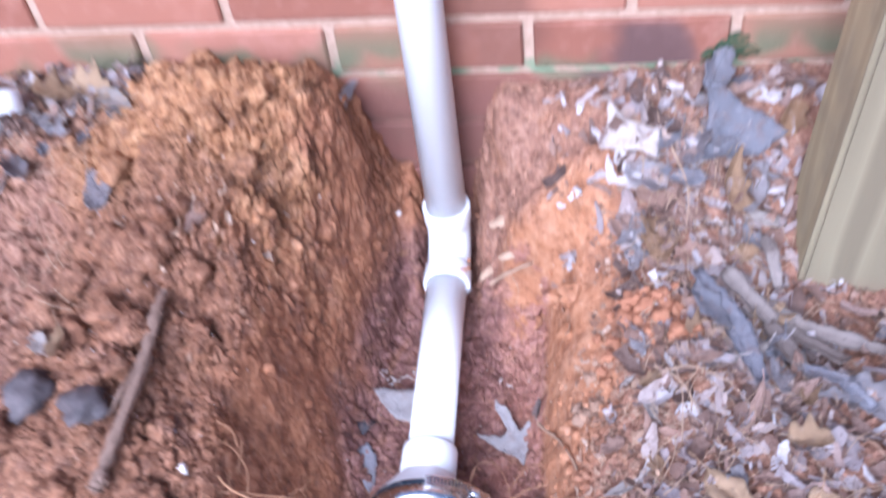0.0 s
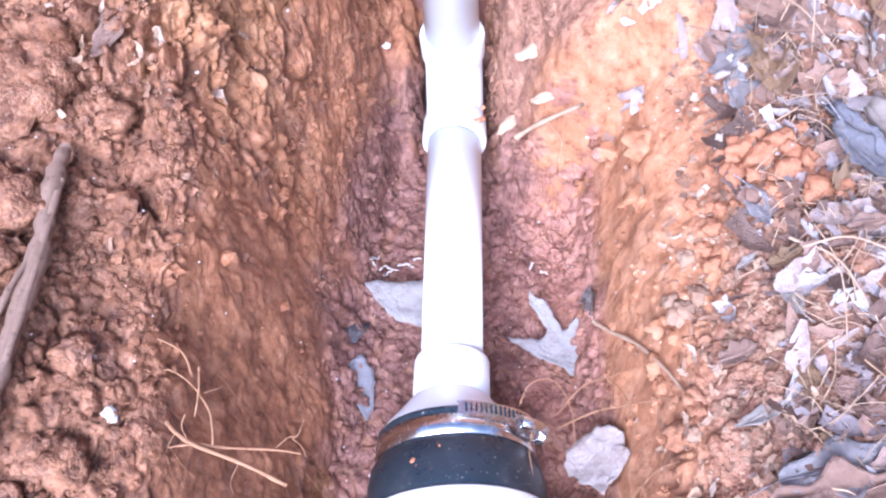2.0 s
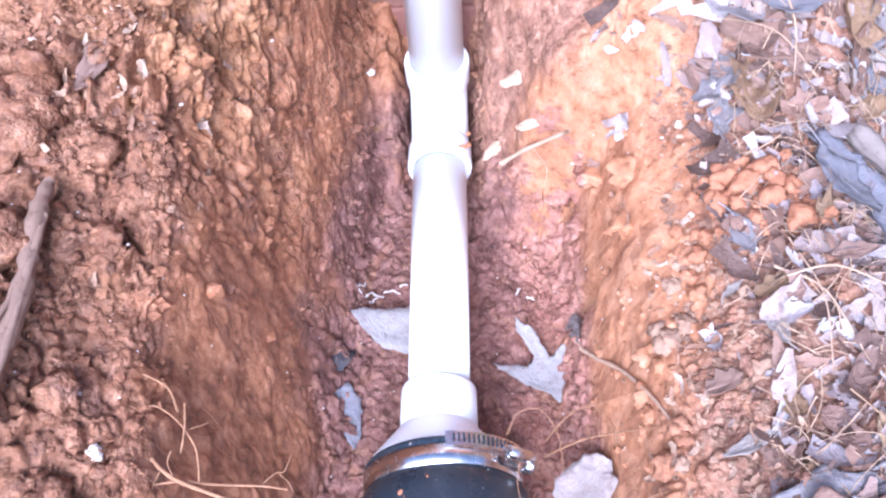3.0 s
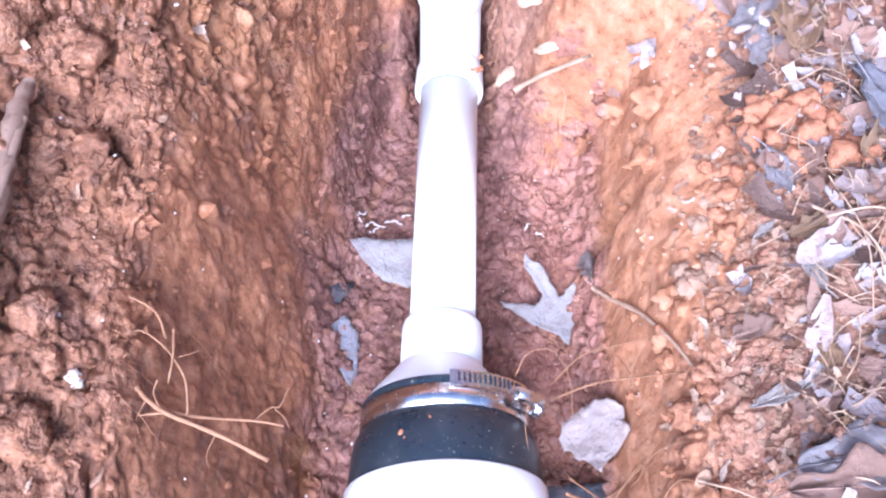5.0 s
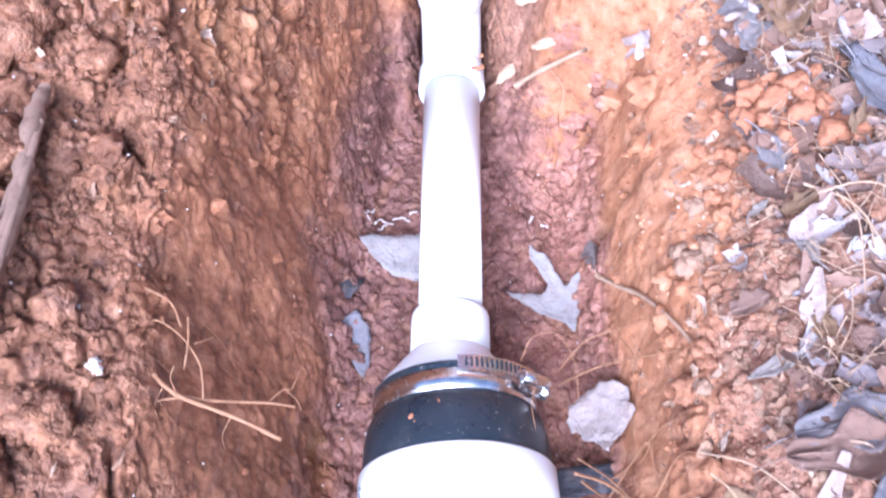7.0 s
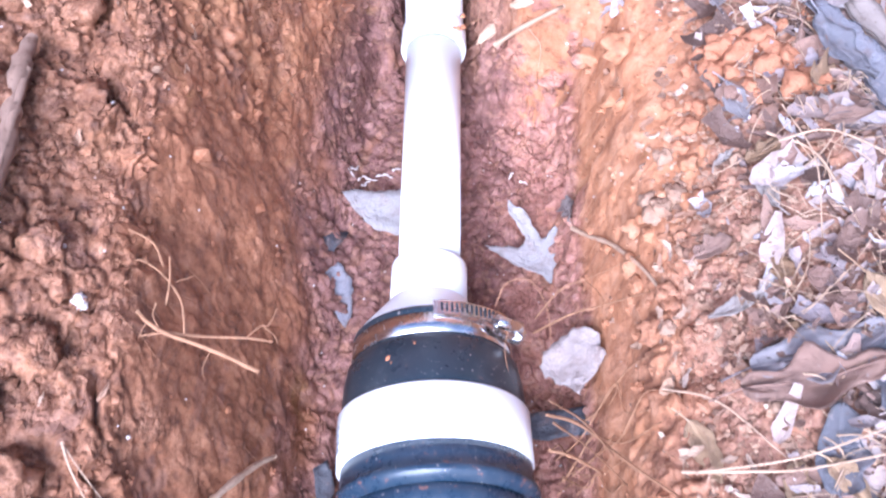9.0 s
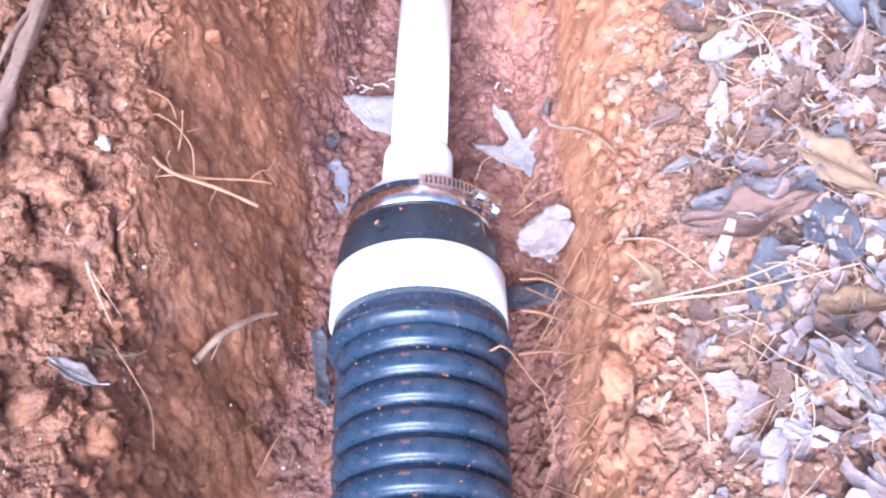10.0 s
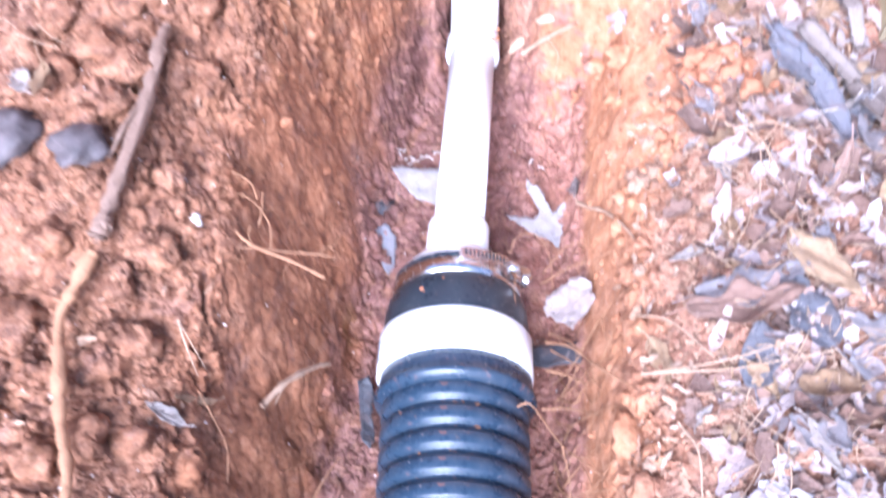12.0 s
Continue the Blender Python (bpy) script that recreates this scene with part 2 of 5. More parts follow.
def wood_material():
    """Weathered softwood, with growth rings cut lengthwise."""
    a = Mat("weathered_pine", 0.8, spec=0.25)
    mp = a.n.new("ShaderNodeMapping")
    mp.inputs["Scale"].default_value = (1, 1, 0.11)
    a.l.new(a.tc.outputs["Object"], mp.inputs["Vector"])
    w = a.n.new("ShaderNodeTexWave")
    w.wave_type, w.rings_direction = "RINGS", "Z"
    w.inputs["Scale"].default_value, w.inputs["Distortion"].default_value = 9, 7.0
    w.inputs["Detail"].default_value, w.inputs["Detail Scale"].default_value = 2.0, 1.3
    a.l.new(mp.outputs["Vector"], w.inputs["Vector"])
    fibre = a.noise(30, 6, 0.7, stretch=(9, 9, 0.35))
    c = a.ramp(w.outputs["Fac"], (0.15, (0.27, 0.215, 0.125)), (0.6, (0.36, 0.295, 0.175)), (0.93, (0.20, 0.15, 0.085)))
    grey = a.span(a.noise(9, 4), 0.42, 0.62)
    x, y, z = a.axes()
    # sides painted brighter and yellower as if lit from the left; front weathered grey
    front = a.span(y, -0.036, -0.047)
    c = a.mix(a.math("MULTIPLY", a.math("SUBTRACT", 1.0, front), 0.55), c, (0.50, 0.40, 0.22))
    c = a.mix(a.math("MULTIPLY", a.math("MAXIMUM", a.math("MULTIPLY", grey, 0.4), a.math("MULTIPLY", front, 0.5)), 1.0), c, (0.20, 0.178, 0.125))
    c = a.mix(a.math("MULTIPLY", a.span(fibre, 0.52, 0.75), 0.4), c, (0.24, 0.18, 0.11))
    c = a.mix(a.math("MULTIPLY", a.span(z, 0.05, 0.0), 0.5), c, (0.26, 0.17, 0.12))
    return a.colour(c).bump(a.math("ADD", fibre, w.outputs["Fac"]), 0.35, 0.002).m


def leaf_material(name, stops, many=False, rough=0.6):
    """Dead leaf: veins across, blotches, its shade drawn from the stops."""
    a = Mat(name, rough, spec=0.35)
    c = a.ramp(a.island() if many else a.one(), *stops)
    blot = a.noise(70, 5, 0.65)
    c = a.mix(a.math("MULTIPLY", a.span(blot, 0.5, 0.72), 0.5), c, (0.17, 0.10, 0.075))
    c = a.mix(a.math("MULTIPLY", a.span(a.noise(160, 3), 0.6, 0.75), 0.35), c, (0.52, 0.42, 0.37))
    veins = a.noise(60, 2, 0.5, "UV", stretch=(0.06, 1.0, 1.0))
    a.colour(c)
    crease = a.noise(110, 4, 0.7, distort=1.2)
    return a.bump(a.math("ADD", a.math("ADD", veins, blot), a.math("MULTIPLY", crease, 1.5)), 0.8, 0.0022).m


def fibre_material(name, lo, hi):
    a = Mat(name, 0.75, spec=0.3)
    c = a.mix(a.noise(55, 4), lo, hi)
    c = a.mix(a.math("MULTIPLY", a.span(a.noise(230, 3), 0.55, 0.7), 0.5), c, (lo[0] * 0.5, lo[1] * 0.45, lo[2] * 0.45))
    return a.colour(c).bump(a.noise(300, 4), 0.5, 0.001).m


def stone_material(name, lo, hi):
    a = Mat(name, 0.7, spec=0.4)
    c = a.ramp(a.noise(50, 5), (0.3, lo), (0.7, hi))
    return a.colour(c).bump(a.noise(160, 4), 0.5, 0.002).m


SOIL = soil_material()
CLOD = clod_material("clay_crumb", (0.22, 0.07, 0.03), (0.48, 0.20, 0.10))
CLOD_ORANGE = clod_material("orange_clay_clod", (0.31, 0.128, 0.066), (0.40, 0.178, 0.096))
GRIT = clod_material("mixed_earth", (0.16, 0.088, 0.060), (0.42, 0.27, 0.18))
PVC = pvc_material()
RUBBER = rubber_material("black_rubber", (0.017, 0.026, 0.036), (0.12, 0.12, 0.125), 0.27, 0.04)
CORRUGATE = rubber_material("black_polyethylene", (0.020, 0.038, 0.064), (0.13, 0.14, 0.16), 0.23)
PRINT = stone_material("grey_ink", (0.20, 0.20, 0.22), (0.30, 0.30, 0.33))
STEEL = steel_material()
BRICK, MORTAR, WOOD = brick_material(), mortar_material(), wood_material()
MOSS = clod_material("moss", (0.028, 0.05, 0.026), (0.05, 0.08, 0.04))
FORKLEAF = leaf_material("ash_dead_leaf", ((0.0, (0.30, 0.275, 0.27)), (1.0, (0.33, 0.30, 0.295))))
GREYLEAF = leaf_material("grey_dead_leaf", ((0.0, (0.24, 0.205, 0.21)), (1.0, (0.37, 0.33, 0.335))))
BLUELEAF = leaf_material("slate_dead_leaf", ((0.0, (0.150, 0.145, 0.165)), (1.0, (0.27, 0.255, 0.28))))
PINKLEAF = leaf_material("pinkish_dead_leaf", ((0.0, (0.30, 0.245, 0.23)), (1.0, (0.34, 0.28, 0.26))))
WETLEAF = leaf_material("wet_dead_leaf", ((0.0, (0.055, 0.055, 0.066)), (1.0, (0.10, 0.098, 0.112))), rough=0.35)
PALELEAF = leaf_material("bleached_dead_leaf", ((0.0, (0.36, 0.30, 0.265)), (1.0, (0.47, 0.40, 0.36))))
TANLEAF = leaf_material("tan_dead_leaf", ((0.0, (0.34, 0.20, 0.11)), (1.0, (0.50, 0.34, 0.21))))
BROWNLEAF = leaf_material("brown_dead_leaf", ((0.0, (0.24, 0.135, 0.095)), (1.0, (0.47, 0.31, 0.25))))
LITTER = leaf_material("leaf_litter", ((0.0, (0.08, 0.048, 0.038)), (0.18, (0.17, 0.10, 0.076)), (0.4, (0.28, 0.165, 0.12)), (0.6, (0.28, 0.235, 0.24)), (0.78, (0.36, 0.265, 0.225)), (0.9, (0.42, 0.37, 0.37)), (1.0, (0.54, 0.49, 0.48))), True)
WARMLITTER = leaf_material("tan_leaf_litter", ((0.0, (0.20, 0.10, 0.06)), (0.35, (0.34, 0.19, 0.12)), (0.7, (0.44, 0.28, 0.18)), (1.0, (0.50, 0.38, 0.30))), True)
ROOT = fibre_material("pale_root", (0.25, 0.115, 0.058), (0.46, 0.26, 0.145))
BARK = fibre_material("grey_bark", (0.14, 0.108, 0.092), (0.29, 0.238, 0.212))
STICK = fibre_material("brown_stick", (0.12, 0.070, 0.048), (0.33, 0.22, 0.165))
NEEDLE = fibre_material("dry_needle", (0.34, 0.21, 0.13), (0.56, 0.41, 0.29))
DARKSTONE = stone_material("dark_stone", (0.055, 0.045, 0.046), (0.155, 0.125, 0.125))
PALESTONE = stone_material("pale_stone", (0.55, 0.47, 0.42), (0.75, 0.70, 0.66))


# ---- mesh helpers ----
def part(name, data, material, parent=None, label="", smoothly=True):
    """Links a bmesh, or (vertices, faces), as one mesh object under its thing."""
    me = bpy.data.meshes.new(name)
    if isinstance(data, bmesh.types.BMesh):
        data.to_mesh(me)
        data.free()
    else:
        me.from_pydata(data[0], [], data[1])
    me.materials.append(material)
    if smoothly:
        me.polygons.foreach_set("use_smooth", [True] * len(me.polygons))
    me.update()
    ob = new(name, me)
    ob.parent = parent
    if label:
        tagged(ob, label)
    return ob


def empty(name, m=None):
    ob = new(name)
    ob.empty_display_size = 0.02
    if m is not None:
        ob.matrix_basis = m
    return ob


def turned(profile, sides=72, closed=True, wobble=None):
    """A body turned about +Y from (distance along, radius) pairs."""
    vs, fs = [], []
    for k, (s, r) in enumerate(profile):
        for i in range(sides):
            a = 2 * math.pi * i / sides
            rr = r + (wobble(s, a) if wobble else 0.0)
            vs.append((rr * math.sin(a), s, rr * math.cos(a)))
    n = len(profile)
    for k in range(n - 1 + (1 if closed else 0)):
        for i in range(sides):
            j, k2 = (i + 1) % sides, (k + 1) % n
            fs.append((k * sides + i, k * sides + j, k2 * sides + j, k2 * sides + i))
    return vs, fs


def shell(outer, wall):
    """Profile of a hollow body: out along the outside, back along the inside."""
    return list(outer) + [(s, r - wall) for s, r in reversed(outer)]


def tube(points, r0, r1, sides=7, rough=0.0, seed=0, per=5):
    """A tapering, slightly knotty tube through the points."""
    pts = [Vector(p) for p in points]
    fine = []
    ext = [2 * pts[0] - pts[1]] + pts + [2 * pts[-1] - pts[-2]]
    for i in range(1, len(ext) - 2):
        p0, p1, p2, p3 = ext[i - 1:i + 3]
        for k in range(per):
            t = k / per
            fine.append(0.5 * (2 * p1 + (p2 - p0) * t + (2 * p0 - 5 * p1 + 4 * p2 - p3) * t * t + (3 * p1 - p0 - 3 * p2 + p3) * t ** 3))
    fine.append(pts[-1])
    rnd = random.Random(seed)
    vs, fs, n = [], [], len(fine)
    for i, p in enumerate(fine):
        d = (fine[min(i + 1, n - 1)] - fine[max(i - 1, 0)]).normalized()
        side = d.cross(Vector((0, 0, 1)))
        side = side.normalized() if side.length > 1e-4 else Vector((1, 0, 0))
        up = side.cross(d)
        r = (r0 + (r1 - r0) * i / (n - 1)) * (1 + rough * rnd.uniform(-1, 1))
        for k in range(sides):
            a = 2 * math.pi * k / sides
            q = r * (1 + 0.4 * rough * rnd.uniform(-1, 1))
            vs.append(p + side * math.cos(a) * q + up * math.sin(a) * q)
    for i in range(n - 1):
        for k in range(sides):
            j = (k + 1) % sides
            fs.append((i * sides + k, i * sides + j, (i + 1) * sides + j, (i + 1) * sides + k))
    fs.append(tuple(range(sides)))
    fs.append(tuple((n - 1) * sides + k for k in reversed(range(sides))))
    return [tuple(v) for v in vs], fs


def merge(*bodies):
    vs, fs = [], []
    for v, f in bodies:
        o = len(vs)
        vs += list(v)
        fs += [tuple(i + o for i in q) for q in f]
    return vs, fs


def lump(seed, size, flat=0.7, rough=0.3, level=2):
    """A broken lump of earth or stone."""
    bm = bmesh.new()
    bmesh.ops.create_icosphere(bm, subdivisions=level, radius=1.0)
    o = Vector((seed * 3.7, seed * 1.3, seed * 7.1))
    for v in bm.verts:
        d = v.co.normalized()
        n = noise.noise(d * 1.1 + o) + 0.55 * noise.noise(d * 2.6 + o)
        knob = 0.45 - noise.voronoi(d * 2.1 + o)[0][0]
        fine = 0.4 - noise.voronoi(d * 4.6 + o)[0][0]
        v.co = d * size * (1 + rough * (n + 0.9 * knob + 0.55 * fine))
        v.co.z *= flat
    return bm


class Land:
    """Heights of the ground sheet's dense middle, read between its points."""
    x0, y0, step, z = 0.0, 0.0, 1.0, None


def height(x, y):
    u, v = (x - Land.x0) / Land.step, (y - Land.y0) / Land.step
    i, j = int(min(max(u, 0), Land.z.shape[1] - 2)), int(min(max(v, 0), Land.z.shape[0] - 2))
    u, v = min(max(u - i, 0), 1), min(max(v - j, 0), 1)
    z = Land.z
    return float((z[j, i] * (1 - u) + z[j, i + 1] * u) * (1 - v) + (z[j + 1, i] * (1 - u) + z[j + 1, i + 1] * u) * v)


def above(x, y, up=0.0):
    return (x, y, height(x, y) + up)


# ---- the lie of the land: a trench dug up to the wall, spoil heaped beside it ----
def smooth(a, b, v):
    s = np.clip((v - a) / (b - a), 0.0, 1.0)
    return s * s * (3 - 2 * s)


def lattice(ix, iy, seed):
    h = (ix.astype(np.int64) * 374761393 + iy.astype(np.int64) * 668265263 + seed * 974634777) & 0x7FFFFFFF
    h = ((h ^ (h >> 13)) * 1274126177) & 0x7FFFFFFF
    return ((h ^ (h >> 16)) & 0xFFFF) / 65535.0


def grain(x, y, size, seed):
    """Smooth value noise, -1 to 1, with lumps of that size in metres."""
    u, v = x / size, y / size
    iu, iv = np.floor(u), np.floor(v)
    fu, fv = u - iu, v - iv
    fu, fv = fu * fu * (3 - 2 * fu), fv * fv * (3 - 2 * fv)
    a, b = lattice(iu, iv, seed), lattice(iu + 1, iv, seed)
    c, d = lattice(iu, iv + 1, seed), lattice(iu + 1, iv + 1, seed)
    return 2 * ((a * (1 - fu) + b * fu) * (1 - fv) + (c * (1 - fu) + d * fu) * fv) - 1


def clods(x, y, size, seed):
    """Broken earth: flat-topped lumps of that size, 0 to 1, each of its own height, with cracks between."""
    u, v = x / size, y / size
    iu, iv = np.floor(u), np.floor(v)
    near, next_near, tall = np.full(np.shape(u), 9.0), np.full(np.shape(u), 9.0), np.zeros(np.shape(u))
    for a in (-1, 0, 1):
        for b in (-1, 0, 1):
            cu, cv = iu + a, iv + b
            d = np.hypot(cu + lattice(cu, cv, seed) - u, cv + lattice(cu, cv, seed + 50) - v)
            closer = d < near
            next_near = np.where(closer, near, np.minimum(next_near, d))
            tall = np.where(closer, lattice(cu, cv, seed + 90), tall)
            near = np.where(closer, d, near)
    return smooth(0.0, 0.34, next_near - near) * (0.25 + 0.75 * tall) * (1 - 0.45 * np.minimum(near, 1.0) ** 2)


def shapes(x, y):
    """The ground's broad form, in metres, and the lumps on it."""
    x, y = np.asarray(x, float), np.asarray(y, float)
    w = 0.009 * grain(x, y, 0.06, 3) + 0.002 * grain(x, y, 0.024, 4)
    bed = -0.048 - 0.022 * smooth(0.0, -0.15, y) + 0.15 * smooth(0.215, 0.335, y) * smooth(0.024, 0.046, np.abs(x)) + 0.12 * smooth(0.308, 0.33, y) * smooth(0.046, 0.024, np.abs(x))
    # left bank and spoil heap
    u = -x + w
    back = smooth(-0.13, -0.22, y)
    u0 = 0.082 + 0.025 * back - 0.036 * smooth(0.1, 0.22, y)
    u1 = 0.175 + 0.006 * back - 0.075 * smooth(0.12, 0.25, y)
    top = 0.185 - 0.035 * back + 0.02 * smooth(0.0, 0.1, y)
    left = bed + (top - bed) * smooth(u0, u1, u) + 0.03 * smooth(0.17, 0.26, u)
    left = left + 0.105 * np.exp(-(((x + 0.172) / 0.105) ** 2 + ((y - 0.225) / 0.12) ** 2)) * smooth(0.05, 0.10, u)
    left = left + 0.02 * smooth(0.15, 0.3, y) * smooth(0.2, 0.3, u) - 0.02 * smooth(0.28, 0.4, u) * smooth(0.2, 0.05, y)
    # right side: a slope of clay, then the old ground under the litter
    v = x + 0.35 * w + 0.058 * smooth(0.172, 0.212, y + 0.8 * w)
    slope = 0.148 * smooth(0.090, 0.162, v) + 0.030 * smooth(0.155, 0.215, v) + 0.016 * smooth(0.2, 0.27, v)
    right = bed * smooth(0.17, 0.12, v) - 0.040 * smooth(0.12, 0.17, v) + slope
    right = right - 0.012 * smooth(-0.15, -0.25, y) * smooth(0.12, 0.16, v) + 0.085 * smooth(0.11, 0.31, y) * smooth(0.06, 0.2, v)
    right = right + np.maximum(0.232 - right, 0) * smooth(0.245, 0.325, y) * smooth(0.035, 0.085, x + w)
    right = right - 0.026 * smooth(0.28, 0.35, x) * smooth(-0.03, 0.08, y) * smooth(0.29, 0.22, y)
    z = np.where(x < 0, left, right)
    dug = smooth(0.1, 0.16, np.abs(x))
    heap = smooth(0.03, 0.11, y) * smooth(-0.09, -0.15, x) * smooth(-0.42, -0.34, x)
    base = z
    # lumps follow the fall of the ground, so that they keep their shape on the steep faces
    sx = x + np.where(x < 0, -0.4, 0.4) * np.clip(base + 0.05, 0.0, 0.4)
    z = z + (0.0030 + 0.005 * heap) * grain(sx, y, 0.03, 5) + (0.0018 + 0.003 * heap) * grain(sx, y, 0.013, 6)
    # broken clods: coarse on the heap, crumbly on the spoil and the bed, few on the cut faces
    face = smooth(-0.172, -0.150, x + w) * smooth(-0.086, -0.100, x) * smooth(0.20, 0.12, y)
    narrow = 0.034 * smooth(0.0, -0.10, y)
    shelf = smooth(0.112, 0.124, v) * smooth(0.190, 0.165, v + narrow)
    loose = 0.60 + 0.15 * smooth(-0.13, -0.19, x) + 0.35 * smooth(-0.21, -0.27, x) + 0.75 * heap - 0.42 * face - 0.50 * shelf + 0.1 * smooth(0.18, 0.24, x)
    loose = loose * (0.50 + 0.65 * smooth(-0.5, 0.5, grain(sx, y, 0.055, 41)))
    bx, by = sx + 0.007 * grain(sx, y, 0.012, 21) + 0.0025 * grain(sx, y, 0.005, 23), y + 0.007 * grain(sx, y, 0.012, 22) + 0.0025 * grain(sx, y, 0.005, 24)
    some = smooth(-0.1, 0.5, grain(sx, y, 0.05, 16))
    z = z + loose * 0.015 * some * (clods(bx, by, 0.036, 31) - 0.3)
    z = z + loose * 0.0085 * (clods(bx, by, 0.0150, 32) - 0.3)
    z = z + (0.06 + 0.85 * loose) * 0.0046 * (clods(bx, by, 0.0072, 33) - 0.3)
    z = z + 0.0009 * (0.3 + 0.9 * loose) * grain(sx, y, 0.0045, 7) + 0.004 * dug * grain(x, y, 0.09, 8)
    # a hollow behind the leaf stuck in the bank
    z = z - 0.028 * np.exp(-(((x - 0.116) / 0.011) ** 2 + ((y - 0.078) / 0.010) ** 2))
    lumps = (z - base) * smooth(0.95, 0.7, np.maximum(np.abs(x), np.abs(y)))
    far = np.maximum(smooth(1.5, 4.0, np.hypot(x, y)), np.maximum(smooth(0.42, 0.75, y), smooth(-1.5, -2.1, y)))
    return base * (1 - far) + (0.1 + 0.06 * grain(x, y, 2.7, 9)) * far, lumps * (1 - far)


def lie(x, y):
    """Height of the ground with its lumps."""
    broad, lumps = shapes(x, y)
    return broad + lumps


# ---- ground: one sheet from the trench to the horizon, up to the wall ----
WALL_Y = 0.325
STEP = 0.0016


def ground_sheet():
    def spread(lo, hi, step, far_lo, far_hi):
        core = list(np.arange(lo, hi + step / 2, step))
        d, a = step, core[0]
        out = []
        while a > far_lo:
            d *= 1.28
            a -= d
            out.append(a)
        core = out[::-1] + core
        d, a = step, core[-1]
        while a < far_hi:
            d *= 1.28
            a += d
            core.append(a)
        return np.array(core)

    xs = spread(-0.56, 0.56, STEP, -400, 400)
    steep = ((xs > -0.185) & (xs < -0.07)) | ((xs > 0.03) & (xs < 0.165))
    xs = np.sort(np.concatenate([xs, xs[steep] + STEP / 3, xs[steep] + 2 * STEP / 3]))
    ys = spread(-0.56, WALL_Y + 0.03, STEP, -400, 400)
    X, Y = np.meshgrid(xs, ys)
    # lumps stand out square to the slope, so that the steep faces are as rough as the flat
    broad, lumps = shapes(X, Y)
    gy, gx = np.gradient(broad, ys, xs)
    steepness = np.sqrt(1 + gx * gx + gy * gy)
    X, Y, Z = X - lumps * gx / steepness, Y - lumps * gy / steepness, broad + lumps / steepness
    even_x, even_y = np.arange(-0.6, 0.6, STEP), np.arange(-0.6, WALL_Y + 0.03, STEP)
    Land.x0, Land.y0, Land.step, Land.z = -0.6, -0.6, STEP, lie(*np.meshgrid(even_x, even_y))
    nx, ny = len(xs), len(ys)
    idx = np.arange(nx * ny).reshape(ny, nx)
    quads = np.stack([idx[:-1, :-1], idx[:-1, 1:], idx[1:, 1:], idx[1:, :-1]], -1).reshape(-1, 4)
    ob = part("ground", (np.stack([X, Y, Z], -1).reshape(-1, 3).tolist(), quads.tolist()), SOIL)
    tagged(ob, "red clay ground with a narrow trench dug up to the wall", "ground", kind="structure")


ground_sheet()


# ---- things in the trench ----
R = 0.02415


def drain_pipe():
    """White pipe along the trench, elbow at the wall, riser, and the reducer at its lower end."""
    t = tagged(empty("drain_pipe", pose(0, 0, 0)), "white plastic drain pipe lying in the trench, rising at the wall", "pipe")
    rise, yv, zc = 0.008, 0.288, 0.008
    lower = part("lower_pipe", turned(shell([(0.0, R), (0.235, R)], 0.0037)), PVC, t)
    lower.rotation_euler.x = math.atan2(rise, 0.235)
    upper = part("upper_pipe", turned(shell([(0.0, R), (0.9, R)], 0.0037)), PVC, t)
    upper.matrix_basis = pose(0.0, yv, zc + 0.045, 90, 0, 0)
    # elbow: quarter bend between two sockets
    vs, fs, sides, steps = [], [], 40, 14
    bend, re = 0.040, 0.0262
    for k in range(steps + 1):
        a = math.pi / 2 * k / steps
        c = Vector((0, yv - bend + bend * math.sin(a), zc + bend - bend * math.cos(a)))
        out = Vector((0, math.sin(a), -math.cos(a)))
        for i in range(sides):
            b = 2 * math.pi * i / sides
            vs.append(tuple(c + out * re * math.cos(b) + Vector((1, 0, 0)) * re * math.sin(b)))
    for k in range(steps):
        for i in range(sides):
            j = (i + 1) % sides
            fs.append((k * sides + i, k * sides + j, (k + 1) * sides + j, (k + 1) * sides + i))
    elbow = part("elbow", (vs, fs), PVC, t, "white plastic elbow smeared with dirt")
    hub = [(0.0, 0.0262), (0.006, 0.0285), (0.0265, 0.0290), (0.029, 0.0286), (0.030, 0.0272)]
    h = part("socket", turned(shell(hub, 0.004)), PVC, elbow)
    h.matrix_basis = pose(0, yv - bend, zc, 0, 0, 180)
    h = part("socket", turned(shell(hub, 0.004)), PVC, elbow)
    h.matrix_basis = pose(0, yv, zc + bend, 90, 0, 0)
    red = part("reducer", turned(shell([(-0.080, 0.0515), (-0.0640, 0.0515), (-0.0615, 0.0500), (-0.0375, 0.0318), (-0.0350, 0.0300)], 0.005)), PVC, t)
    part("collar", turned(shell([(-0.036, 0.0296), (-0.0025, 0.0293), (0.0, 0.0285), (0.0006, 0.0272)], 0.0040)), PVC, red)
    # dried mud stuck on the elbow
    for k, (x, y, z, s) in enumerate(((0.0255, 0.235, 0.022, 0.0032), (0.0225, 0.2285, 0.0275, 0.0028), (0.0265, 0.246, 0.025, 0.0025), (0.0185, 0.2265, 0.030, 0.0022))):
        m = part("mud_spot", lump(40 + k, s, 0.55, 0.4), CLOD, elbow, "dried mud")
        m.location = (x, y, z)


